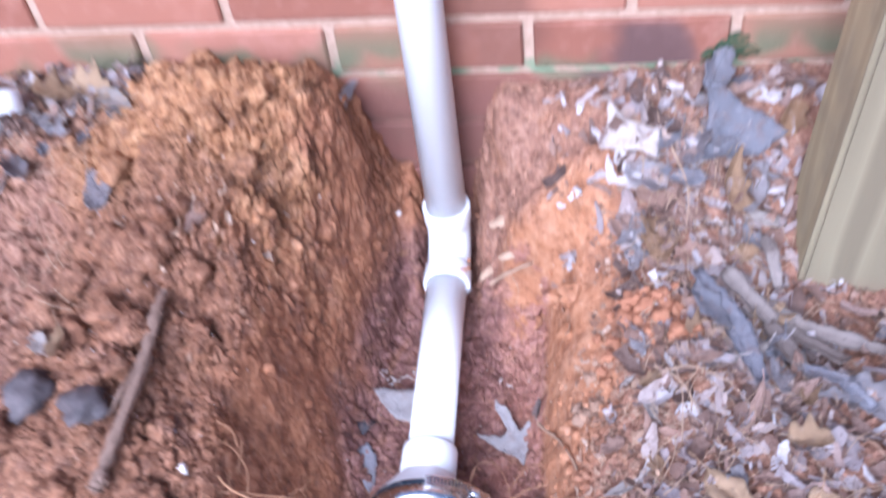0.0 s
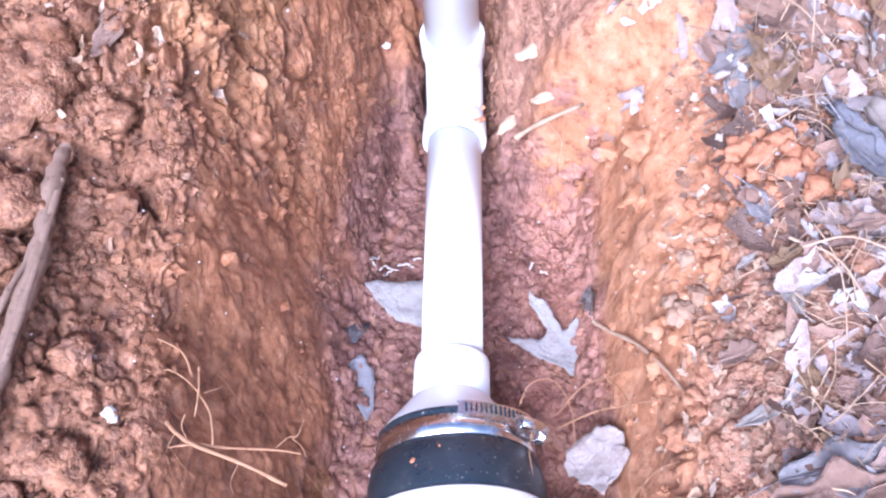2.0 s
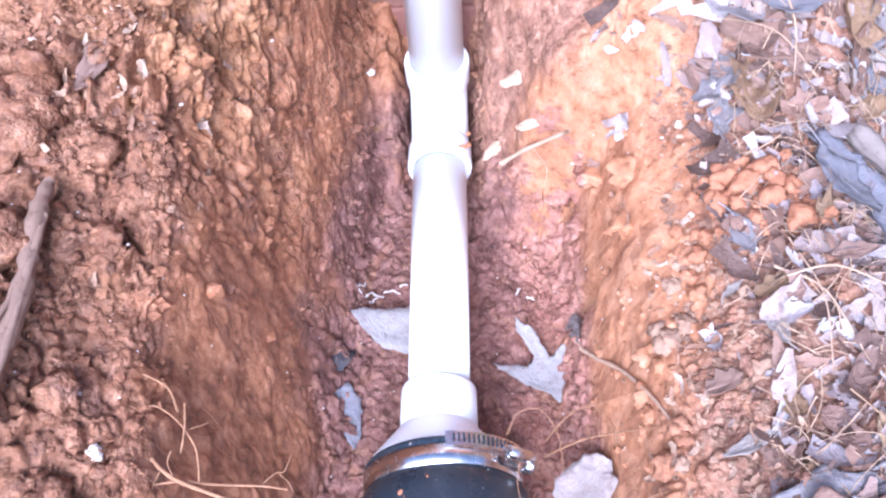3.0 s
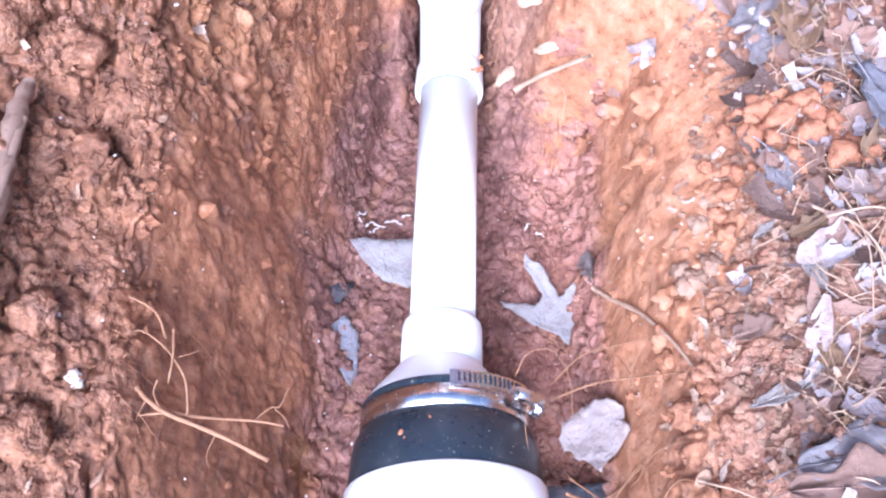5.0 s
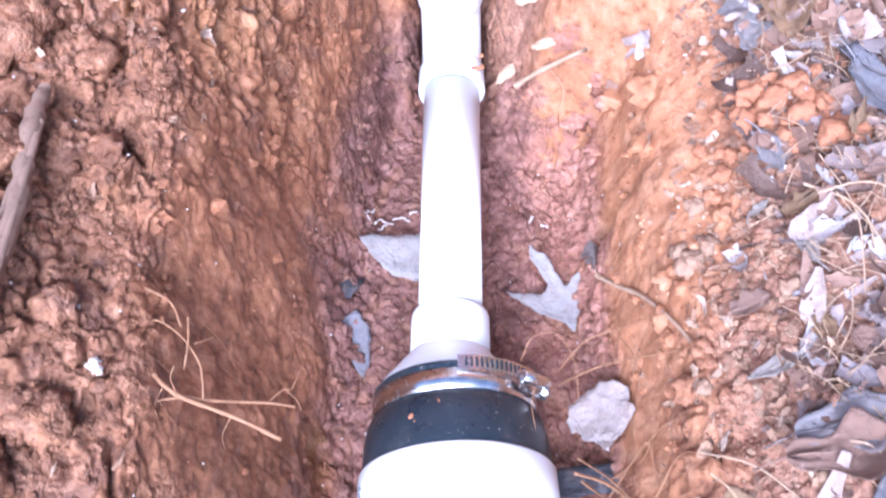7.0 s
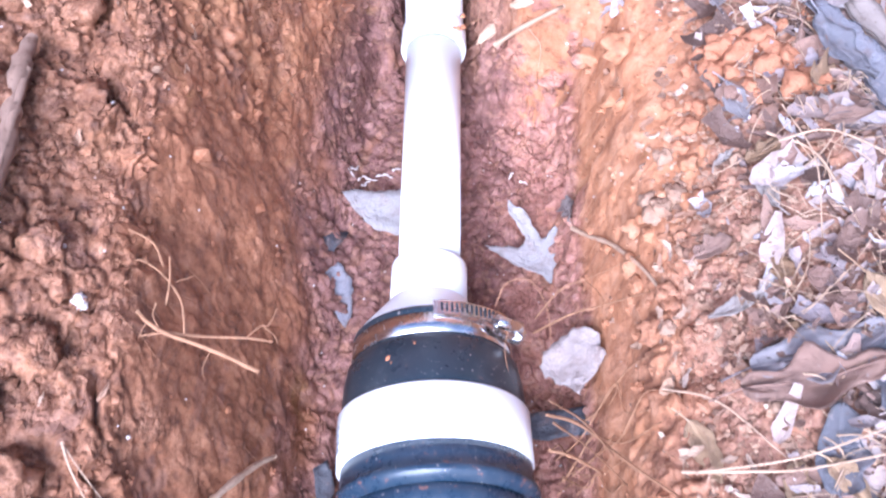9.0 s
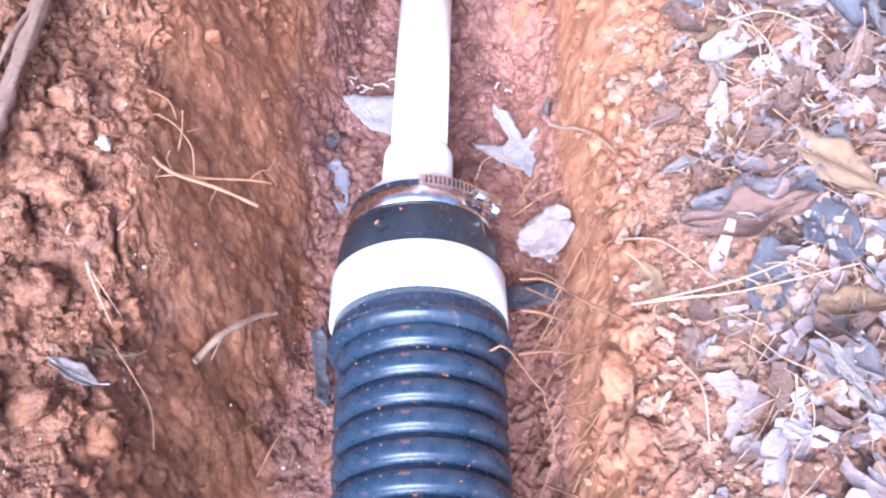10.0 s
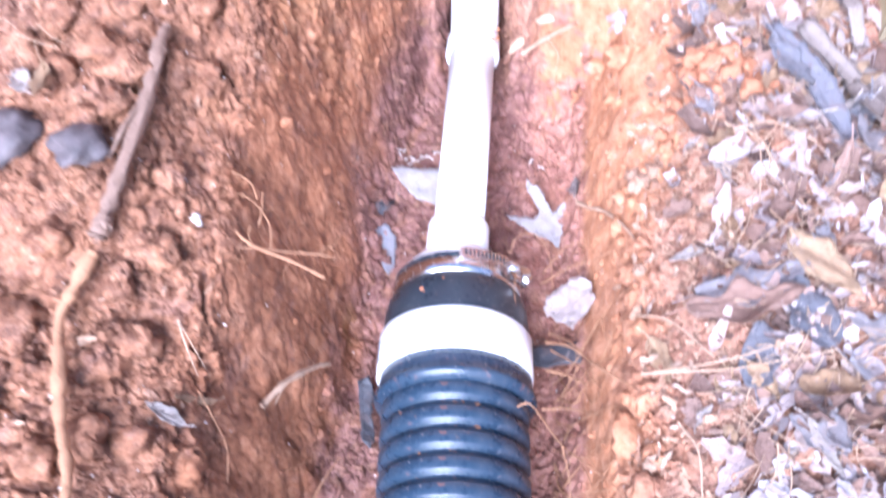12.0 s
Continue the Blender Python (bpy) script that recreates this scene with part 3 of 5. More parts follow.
def pipe_coupling():
    """Flexible sleeve with its steel band, and the white ring that takes the corrugated pipe."""
    t = tagged(empty("pipe_coupling", pose(0, 0, 0, 0, 0, 2.5)), "black rubber coupling with steel hose clamp on the pipe", "coupling")
    part("rubber_sleeve", turned(shell([(-0.136, 0.0655), (-0.122, 0.0654), (-0.106, 0.0644), (-0.094, 0.0622), (-0.0905, 0.0600), (-0.0875, 0.0580), (-0.0715, 0.0568), (-0.0695, 0.0578), (-0.0668, 0.0578), (-0.0655, 0.0566)], 0.006), 96), RUBBER, t)
    clamp = part("hose_clamp", turned(shell([(-0.0872, 0.0582), (-0.0868, 0.0592), (-0.0722, 0.0586), (-0.0718, 0.0576)], 0.0004), 96), STEEL, t, "stainless steel worm-drive hose clamp")

    def strap(a0, a1, s, w, r, bow=0.0):
        vs, fs, n = [], [], 24
        for k in range(n + 1):
            a = radians(a0 + (a1 - a0) * k / n)
            rr = r + bow * (k / n) ** 2
            for ds, dr in ((-w, 0), (w, 0), (w, 0.0008), (-w, 0.0008)):
                vs.append(((rr + dr) * math.sin(a), s + ds, (rr + dr) * math.cos(a)))
        for k in range(n):
            for i in range(4):
                j = (i + 1) % 4
                fs.append((k * 4 + i, k * 4 + j, k * 4 + 4 + j, k * 4 + 4 + i))
        fs += [(0, 1, 2, 3), (n * 4 + 3, n * 4 + 2, n * 4 + 1, n * 4)]
        return vs, fs

    tail = part("band_tail", strap(4, 62, -0.0690, 0.0052, 0.0596, 0.0035), STEEL, clamp, smoothly=False)
    for k in range(14):
        part("slot", strap(9 + 3.4 * k, 10.3 + 3.4 * k, -0.0690, 0.0034, 0.06045 + 0.0035 * ((3 + 3.4 * k) / 56) ** 2), RUBBER, clamp, smoothly=False)
    part("screw_housing", strap(46, 68, -0.0765, 0.0078, 0.0625, 0.002), STEEL, clamp, smoothly=False)
    bm = bmesh.new()
    bmesh.ops.create_cone(bm, cap_ends=True, segments=24, radius1=0.0046, radius2=0.0046, depth=0.022)
    bmesh.ops.bevel(bm, geom=bm.edges[:], offset=0.0006, segments=1, affect="EDGES")
    screw = part("worm_screw", bm, STEEL, clamp)
    screw.matrix_basis = pose(0.0560, -0.0765, 0.042, 0, 128, 0)
    bm = bmesh.new()
    bmesh.ops.create_cone(bm, cap_ends=True, segments=6, radius1=0.0070, radius2=0.0066, depth=0.0065)
    bmesh.ops.bevel(bm, geom=bm.edges[:], offset=0.0006, segments=1, affect="EDGES")
    head = part("screw_head", bm, STEEL, clamp)
    head.matrix_basis = pose(0.0630, -0.0800, 0.031, 30, 112, 0)
    ring = part("white_ring", turned(shell([(-0.1670, 0.0672), (-0.1660, 0.0684), (-0.1290, 0.0680), (-0.1272, 0.0667)], 0.007), 96), PVC, t, "white plastic ring with a small grey print")
    # faint print: a column of short bars
    for k in range(8):
        part("print_bar", strap(-74, -74 + (4.5, 6.0, 3.5, 5.5)[k % 4], -0.1385 - 0.0026 * k, 0.0006, 0.0683), PRINT, ring, smoothly=False)
    for k, (deg, at, size) in enumerate(((-25, -0.106, 0.0026), (-22, -0.110, 0.0017), (38, -0.117, 0.0012), (-8, -0.098, 0.0009), (20, -0.112, 0.0010))):
        m = part("mud_spot", lump(60 + k, size, 0.5, 0.4), CLOD, t, "dried clay")
        m.location = (0.0637 * math.sin(radians(deg)), at, 0.0637 * math.cos(radians(deg)))


def corrugated_pipe():
    t = tagged(empty("corrugated_pipe", pose(0, 0, 0, 0, 0, 2.8)), "black corrugated drain pipe lying in the trench, specked with clay", "pipe")
    part("cuff", turned(shell([(-0.1950, 0.0600), (-0.1935, 0.0640), (-0.1900, 0.0690), (-0.1872, 0.0702), (-0.1845, 0.0696), (-0.1825, 0.0672), (-0.1760, 0.0668), (-0.1660, 0.0660)], 0.004), 96), CORRUGATE, t)
    pitch, rings = 0.0211, 48

    def ring():
        prof = [(0.0, 0.0588), (-0.0022, 0.0588), (-0.0034, 0.0597), (-0.0044, 0.0618), (-0.0058, 0.0631), (-0.0108, 0.0634), (-0.0158, 0.0632), (-0.0176, 0.0618), (-0.0188, 0.0597), (-0.0211, 0.0588)]
        return turned(shell(prof, 0.0015), 80)

    first = part("ridge", ring(), CORRUGATE, t)
    first.location.y = -0.190
    for k in range(1, rings):
        ob = new("ridge", first.data)
        ob.parent = t
        ob.location = (0.0002 * k * k * 0.05, -0.190 - pitch * k, 0.0)
    rnd = random.Random(11)
    for k in range(44):
        groove = rnd.random() < 0.6
        ring_no = rnd.randint(0, 8)
        s = -0.190 - pitch * (ring_no + (rnd.gauss(0.0, 0.06) if groove else rnd.uniform(0.2, 0.8)))
        a = rnd.gauss(0.0, 0.5)
        m = part("clay_crumb", lump(80 + k, rnd.uniform(0.0005, 0.0016), 0.5, 0.5, 1), SOIL, t)
        r = 0.0589 if groove else 0.0633
        m.location = (r * math.sin(a), s, r * math.cos(a))
        m.scale = (rnd.uniform(0.8, 2.0), 1, 1)


drain_pipe()
pipe_coupling()
corrugated_pipe()


# ---- post beside the wall ----
def wooden_post():
    bm = bmesh.new()
    bmesh.ops.create_cube(bm, size=1.0)
    for v in bm.verts:
        v.co = Vector((v.co.x * 0.1, v.co.y * 0.1, (v.co.z + 0.5) * 1.35))
    up = [e for e in bm.edges if abs(e.verts[0].co.z - e.verts[1].co.z) > 0.5]
    bmesh.ops.bevel(bm, geom=up, offset=0.005, segments=3, affect="EDGES")
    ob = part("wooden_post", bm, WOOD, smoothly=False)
    ob.matrix_basis = pose(0.4225, 0.168, 0.105, 0, 2.6, -2)
    tagged(ob, "square weathered pine post standing in the leaf litter", "post")


wooden_post()


# ---- dead leaves ----
def outline(kind, v):
    """Half width of a leaf at v along its length."""
    base = math.sin(math.pi * v ** 0.8) ** 0.8 if 0 < v < 1 else 0.0
    if kind == "long":
        return 0.10 * base
    if kind == "lobed":
        return 0.26 * base * (0.74 + 0.26 * math.cos(v * 14.0))
    if kind == "torn":
        return 0.29 * base ** 0.6 * (0.9 + 0.1 * math.sin(v * 15.0 + 1.0))
    return 0.185 * base


def blade(kind, length, curl, bow, seed, thick=0.0005, nu=10, nv=18):
    rnd = random.Random(seed)
    ph, twist = rnd.uniform(0, 9), rnd.uniform(-0.5, 0.5)
    lop = rnd.uniform(0.8, 1.2)
    vs, uv = [], []
    for side in (0, 1):
        for j in range(nv + 1):
            v = j / nv
            w = outline(kind, 0.012 + 0.976 * v) * length
            for i in range(nu + 1):
                u = 2 * i / nu - 1
                half = w * (lop if u > 0 else 2 - lop) * (1 + 0.12 * math.sin(17 * v + ph + 3 * (u > 0)))
                x = u * half
                y = (v - 0.5) * length + 0.05 * length * math.sin(3 * v + ph)
                z = curl * x * x / max(length, 1e-3) * 4 + bow * length * ((v - 0.5) ** 2 * 4 - 0.3) + twist * x * (v - 0.5)
                z += 0.02 * length * math.sin(9 * v + 4 * u + ph) + 0.05 * abs(u) * half - thick * side
                z += 0.05 * length * noise.noise(Vector((3.2 * u, 6.5 * v, seed * 3.1))) + 0.022 * length * noise.noise(Vector((7 * u, 15 * v, seed * 5.3)))
                vs.append((x, y, z))
                uv.append((u, v * 6))
    m, fs = (nu + 1) * (nv + 1), []
    for j in range(nv):
        for i in range(nu):
            a = j * (nu + 1) + i
            fs.append((a, a + 1, a + nu + 2, a + nu + 1))
            fs.append((m + a, m + a + nu + 1, m + a + nu + 2, m + a + 1))
    rim = [i for i in range(nu + 1)] + [j * (nu + 1) + nu for j in range(1, nv + 1)] + [nv * (nu + 1) + i for i in range(nu - 1, -1, -1)] + [j * (nu + 1) for j in range(nv - 1, 0, -1)]
    for a, b in zip(rim, rim[1:] + rim[:1]):
        fs.append((a, m + a, m + b, b))
    return vs, fs, uv


def with_uv(ob, uv):
    layer = ob.data.uv_layers.new(name="UVMap")
    flat = np.array(uv, float)[np.array([l.vertex_index for l in ob.data.loops])]
    layer.data.foreach_set("uv", flat.ravel())


def leaf(kind, length, material, label, curl=0.3, bow=0.1, seed=1, stalk=0.25, group=""):
    t = tagged(empty("leaf"), label, "leaf", group)
    vs, fs, uv = blade(kind, length, curl, bow, seed)
    b = part("blade", (vs, fs), material, t)
    with_uv(b, uv)
    mid = [vs[j * 11 + 5] for j in range(0, 19, 3)]
    rib = [(x, y, z + 0.0003) for x, y, z in mid]
    s = Vector(mid[0]) - Vector(mid[1])
    rib = [tuple(Vector(mid[0]) + s.normalized() * length * stalk + Vector((0.004, 0, -0.002)))] + rib
    part("stalk", tube(rib, 0.0006, 0.0003, 5, per=2), material, t)
    return t


def slope_pose(x, y, turn, up=0.003, reach=0.02, lean=0.85):
    """A pose on the ground, tilted with it."""
    gx = (height(x + reach, y) - height(x - reach, y)) / (2 * reach)
    gy = (height(x, y + reach) - height(x, y - reach)) / (2 * reach)
    n = Vector((-gx * lean, -gy * lean, 1)).normalized()
    q = Vector((0, 0, 1)).rotation_difference(n)
    return Matrix.Translation(above(x, y, up)) @ q.to_matrix().to_4x4() @ pose(0, 0, 0, 0, 0, turn)


def flake(name, corners, thick, material, label, m, bend=0.0, parent=None, category="leaf"):
    """A torn piece of leaf with that outline (metres)."""
    bm = bmesh.new()
    f = bm.faces.new([bm.verts.new((x, y, 0)) for x, y in corners])
    bmesh.ops.triangulate(bm, faces=[f])
    bmesh.ops.subdivide_edges(bm, edges=bm.edges[:], cuts=5, use_grid_fill=True)
    for v in bm.verts:
        k = 0.0020 * noise.noise(v.co * 160) + 0.0040 * noise.noise(v.co * 50)
        v.co.x += 0.0022 * noise.noise(v.co * 170 + Vector((5, 0, 0)))
        v.co.y += 0.0022 * noise.noise(v.co * 170 + Vector((0, 9, 0)))
        v.co.z = k + bend * (v.co.x ** 2 + v.co.y ** 2)
    ext = bmesh.ops.extrude_face_region(bm, geom=bm.faces[:])
    for v in ext["geom"]:
        if isinstance(v, bmesh.types.BMVert):
            v.co.z -= thick
    bmesh.ops.recalc_face_normals(bm, faces=bm.faces[:])
    ob = part(name, bm, material)
    ob.matrix_basis = m
    tagged(ob, label, category)
    return ob


# forked grey leaf in the trench
flake("leaf", [(-0.051, 0.006), (-0.022, 0.006), (-0.018, 0.016), (-0.032, 0.036), (-0.034, 0.047), (-0.026, 0.041), (-0.018, 0.039), (-0.005, 0.015), (0.016, 0.026), (0.014, 0.034), (0.011, 0.004), (0.009, -0.018), (0.003, -0.026), (-0.004, -0.018), (-0.024, -0.010)],
      0.0006, FORKLEAF, "pale grey forked dead leaf lying in the trench", Matrix.Translation((0.0945, 0.034, -0.040)) @ pose(0, 0, 0, 9, -3, -3), 3.0)
# grey leaf half under the pipe
flake("leaf", [(-0.048, 0.010), (-0.036, 0.014), (-0.018, 0.013), (0.0, 0.016), (0.022, 0.012), (0.032, -0.004), (0.022, -0.024), (0.0, -0.026), (-0.020, -0.021), (-0.036, -0.006)],
      0.0006, FORKLEAF, "pale grey dead leaf tucked under the pipe", Matrix.Translation((-0.030, 0.083, -0.036)) @ pose(0, 0, 0, 12, 3, 0), 2.0)
# pale leaf beside the clamp
flake("leaf", [(-0.027, -0.004), (-0.022, 0.008), (-0.012, 0.013), (-0.002, 0.019), (0.010, 0.019), (0.018, 0.015), (0.022, 0.010), (0.022, 0.0), (0.026, -0.007), (0.019, -0.013), (0.013, -0.022), (0.006, -0.024), (0.002, -0.032), (-0.004, -0.025), (-0.015, -0.018), (-0.024, -0.012)],
      0.0006, PINKLEAF, "pale crumpled dead leaf beside the coupling", Matrix.Translation((0.107, -0.080, 0.006)) @ pose(0, 0, 0, 8, -32, 0), 5.0)
flake("leaf", [(-0.05, 0.004), (-0.02, 0.012), (0.03, 0.010), (0.05, -0.002), (0.03, -0.012), (-0.02, -0.010)],
      0.0006, WETLEAF, "dark wet leaf under the coupling", Matrix.Translation((0.098, -0.118, -0.030)) @ pose(0, 0, 0, 0, -22, 0), 3.0)
flake("leaf", [(-0.012, 0.02), (0.0, 0.028), (0.010, 0.012), (0.008, -0.016), (0.0, -0.03), (-0.008, -0.012)],
      0.0006, BLUELEAF, "small grey leaf pressed into the trench bed", Matrix.Translation((-0.075, 0.002, -0.045)) @ pose(0, 0, 0, 10, 8, 10), 3.0)
flake("leaf", [(-0.03, 0.012), (0.0, 0.016), (0.03, 0.004), (0.012, -0.012), (-0.024, -0.008)],
      0.0006, WETLEAF, "dark flat leaf in the trench bed", Matrix.Translation((-0.098, 0.048, -0.036)) @ pose(0, 0, 0, 0, 14, 20), 3.0)
flake("leaf", [(-0.008, 0.03), (0.002, 0.036), (0.008, 0.018), (0.005, 0.0), (0.009, -0.02), (0.003, -0.036), (-0.006, -0.028), (-0.004, -0.006)],
      0.0006, WETLEAF, "wet grey leaf beside the corrugated pipe", Matrix.Translation((-0.076, -0.175, -0.052)) @ pose(0, 0, 0, 0, 22, 8), 3.0)


# ---- the larger leaves that lie about ----
def lay(kind, length, material, label, x, y, turn, curl=0.3, bow=0.1, seed=1, up=0.004, tilt=0.0, group=""):
    t = leaf(kind, length, material, label, curl, bow, seed, group=group)
    t.matrix_basis = slope_pose(x, y, turn, up) @ pose(0, 0, 0, tilt, tilt * 0.4, 0)
    return t


def toward(x0, y0, x1, y1):
    """Turn of a leaf that points from one place to another."""
    return math.degrees(math.atan2(y1 - y0, x1 - x0)) - 90


lay("oval", 0.082, TANLEAF, "yellow-tan oval dead leaf on the litter", 0.281, -0.139, toward(0.265, -0.113, 0.297, -0.164), 0.25, 0.05, 3, 0.010)
lay("oval", 0.046, TANLEAF, "small tan oval leaf on the clay shelf", 0.169, -0.194, toward(0.163, -0.177, 0.175, -0.21), 0.35, 0.08, 4, 0.005)
lay("lobed", 0.078, BROWNLEAF, "brown crumpled lobed leaf on the litter", 0.224, -0.169, toward(0.198, -0.173, 0.251, -0.166), 0.4, 0.12, 5, 0.008)
lay("torn", 0.060, BLUELEAF, "slate-grey torn leaf on the litter", 0.268, -0.180, 25, 0.3, 0.1, 6, 0.008)
lay("torn", 0.050, BLUELEAF, "slate-grey torn leaf beside a brown one", 0.232, -0.206, -10, 0.3, 0.1, 7, 0.007)
lay("oval", 0.036, TANLEAF, "small pale-yellow leaf on the litter", 0.234, -0.224, toward(0.228, -0.215, 0.24, -0.232), 0.3, 0.06, 8, 0.008)
lay("oval", 0.052, GREYLEAF, "pale grey leaf lying on edge", 0.269, -0.262, toward(0.263, -0.246, 0.275, -0.278), 0.5, 0.1, 9, 0.008, 20)
lay("long", 0.040, PALELEAF, "bleached narrow leaf on the litter", 0.265, -0.280, toward(0.26, -0.269, 0.27, -0.289), 0.5, 0.1, 10, 0.008)
lay("long", 0.036, PALELEAF, "bleached narrow leaf scrap", 0.243, -0.281, toward(0.235, -0.286, 0.251, -0.276), 0.5, 0.1, 11, 0.006)
lay("lobed", 0.078, GREYLEAF, "grey lobed leaf spread on the litter", 0.232, -0.150, toward(0.205, -0.165, 0.26, -0.152), 0.3, 0.1, 12, 0.006)
flake("leaf", [(-0.034, 0.048), (-0.030, 0.024), (-0.034, -0.006), (-0.018, -0.034), (0.016, -0.036), (0.046, -0.012), (0.026, 0.006), (0.004, 0.018), (-0.016, 0.044)], 0.0007, BLUELEAF,
      "large slate-blue leaf leaning by the wall", slope_pose(0.318, 0.250, 8, 0.018) @ pose(0, 0, 0, 26, -6, 0), 4.0)
lay("torn", 0.056, BLUELEAF, "slate-blue curled leaf by the wall", 0.297, 0.297, -15, 0.6, 0.15, 14, 0.020, 25)
lay("oval", 0.070, TANLEAF, "cream curled leaf beside the post", 0.309, 0.200, 12, 1.3, 0.25, 15, 0.012, 15)
lay("torn", 0.070, BROWNLEAF, "dark brown curled leaf beside the post", 0.343, 0.203, 60, 0.8, 0.2, 16, 0.008, 10)
lay("oval", 0.045, PALELEAF, "bleached scrap beside the post", 0.343, 0.176, 92, 0.3, 0.0, 17, 0.014, 12)
flake("leaf", [(-0.014, 0.042), (0.004, 0.018), (0.038, 0.006), (0.036, -0.028), (0.018, -0.016), (-0.024, -0.012), (-0.014, 0.004)], 0.0006, PALELEAF,
      "bleached white pointed leaf on the litter", slope_pose(0.200, 0.240, 0, 0.012), 3.0)
lay("long", 0.068, BROWNLEAF, "pinkish-brown narrow leaf on the litter", 0.225, 0.168, toward(0.20, 0.185, 0.255, 0.152), 0.6, 0.1, 18, 0.007)
lay("lobed", 0.072, BROWNLEAF, "pinkish-brown lobed leaf on the litter", 0.248, 0.182, toward(0.222, 0.196, 0.274, 0.168), 0.6, 0.1, 19, 0.007)
lay("oval", 0.070, BLUELEAF, "slate-grey oval leaf on the litter", 0.280, 0.060, toward(0.267, 0.092, 0.292, 0.038), 0.4, 0.1, 20, 0.010)
lay("oval", 0.042, GREYLEAF, "grey leaf beside the orange clods", 0.212, 0.036, toward(0.207, 0.054, 0.216, 0.019), 0.5, 0.1, 21, 0.007)
lay("long", 0.048, PALELEAF, "bleached leaf strip on the litter", 0.277, 0.012, 70, 0.7, 0.1, 22, 0.008)
lay("oval", 0.062, PALELEAF, "pale leaf beside the heap", -0.338, 0.262, toward(-0.367, 0.279, -0.309, 0.241), 0.5, 0.05, 23, 0.010)
lay("oval", 0.055, GREYLEAF, "brown-grey leaf hanging on the heap", -0.095, 0.285, 12, 0.6, 0.1, 24, 0.012, 30)
lay("torn", 0.052, GREYLEAF, "grey leaf on the spoil heap", -0.332, 0.145, 20, 0.3, 0.1, 25, 0.006)
lay("oval", 0.046, BROWNLEAF, "brown curled leaf half buried in the heap", -0.214, 0.108, 160, 0.9, 0.15, 26, 0.007, 15)
lay("torn", 0.034, PALELEAF, "bleached leaf scrap on the spoil", -0.343, -0.025, 40, 0.6, 0.1, 27, 0.008)
lay("oval", 0.048, TANLEAF, "tan curled leaf on the spoil", -0.318, -0.032, 15, 1.0, 0.15, 28, 0.008)
lay("oval", 0.030, PALELEAF, "small pale leaf on the trench edge", -0.181, -0.278, 80, 0.6, 0.1, 29, 0.006)
lay("long", 0.036, TANLEAF, "small tan leaf on the trench edge", -0.170, -0.256, 110, 0.6, 0.1, 30, 0.006)
lay("torn", 0.026, PINKLEAF, "small pinkish leaf scrap on the trench bank", 0.114, 0.074, 50, 0.8, 0.1, 31, 0.004)
lay("oval", 0.030, PINKLEAF, "small pinkish leaf stuck in the bank", 0.112, 0.055, 10, 0.8, 0.1, 32, 0.004)

# the rest of the countable leaves, over the old ground on both sides
KINDS = [("long", BROWNLEAF, "pinkish-brown narrow dead leaf on the litter"), ("oval", BROWNLEAF, "brown oval dead leaf on the litter"),
         ("lobed", GREYLEAF, "grey lobed dead leaf on the litter"), ("long", GREYLEAF, "grey narrow dead leaf on the litter"),
         ("oval", BLUELEAF, "slate-grey oval dead leaf on the litter"), ("torn", TANLEAF, "tan torn dead leaf on the litter"),
         ("long", PALELEAF, "bleached narrow dead leaf on the litter"), ("torn", GREYLEAF, "grey torn dead leaf on the litter")]
PATTERNS = []
for k, (kind, mat, text) in enumerate(KINDS):
    PATTERNS.append(leaf(kind, 0.05, mat, text, random.uniform(0.3, 1.0), random.uniform(0.05, 0.2), 50 + k, group="dead leaves on the litter"))
scatter = random.Random(21)
spots = []
while len(spots) < 165:
    if scatter.random() < 0.86:
        x, y = scatter.uniform(0.19, 0.52), scatter.uniform(-0.45, 0.30)
        if x < 0.19 + 0.05 * (y < 0.1) + 0.03 * scatter.random() or (x > 0.345 and 0.06 < y < 0.2) or (abs(x - 0.265) < 0.045 and abs(y + 0.175) < 0.045):
            continue
    else:
        x, y = scatter.uniform(-0.58, -0.36), scatter.uniform(0.17, 0.31)
    spots.append((x, y))
for k, (x, y) in enumerate(spots):
    src = PATTERNS[k % len(PATTERNS)]
    m = slope_pose(x, y, scatter.uniform(0, 360), scatter.uniform(0.004, 0.012)) @ pose(0, 0, 0, scatter.gauss(0, 16), scatter.gauss(0, 16), 0)
    s = scatter.uniform(0.55, 1.2)
    if k < len(PATTERNS):
        src.matrix_basis = m
    else:
        t = copy_thing(src, m)
        t.scale = (s, s, s)


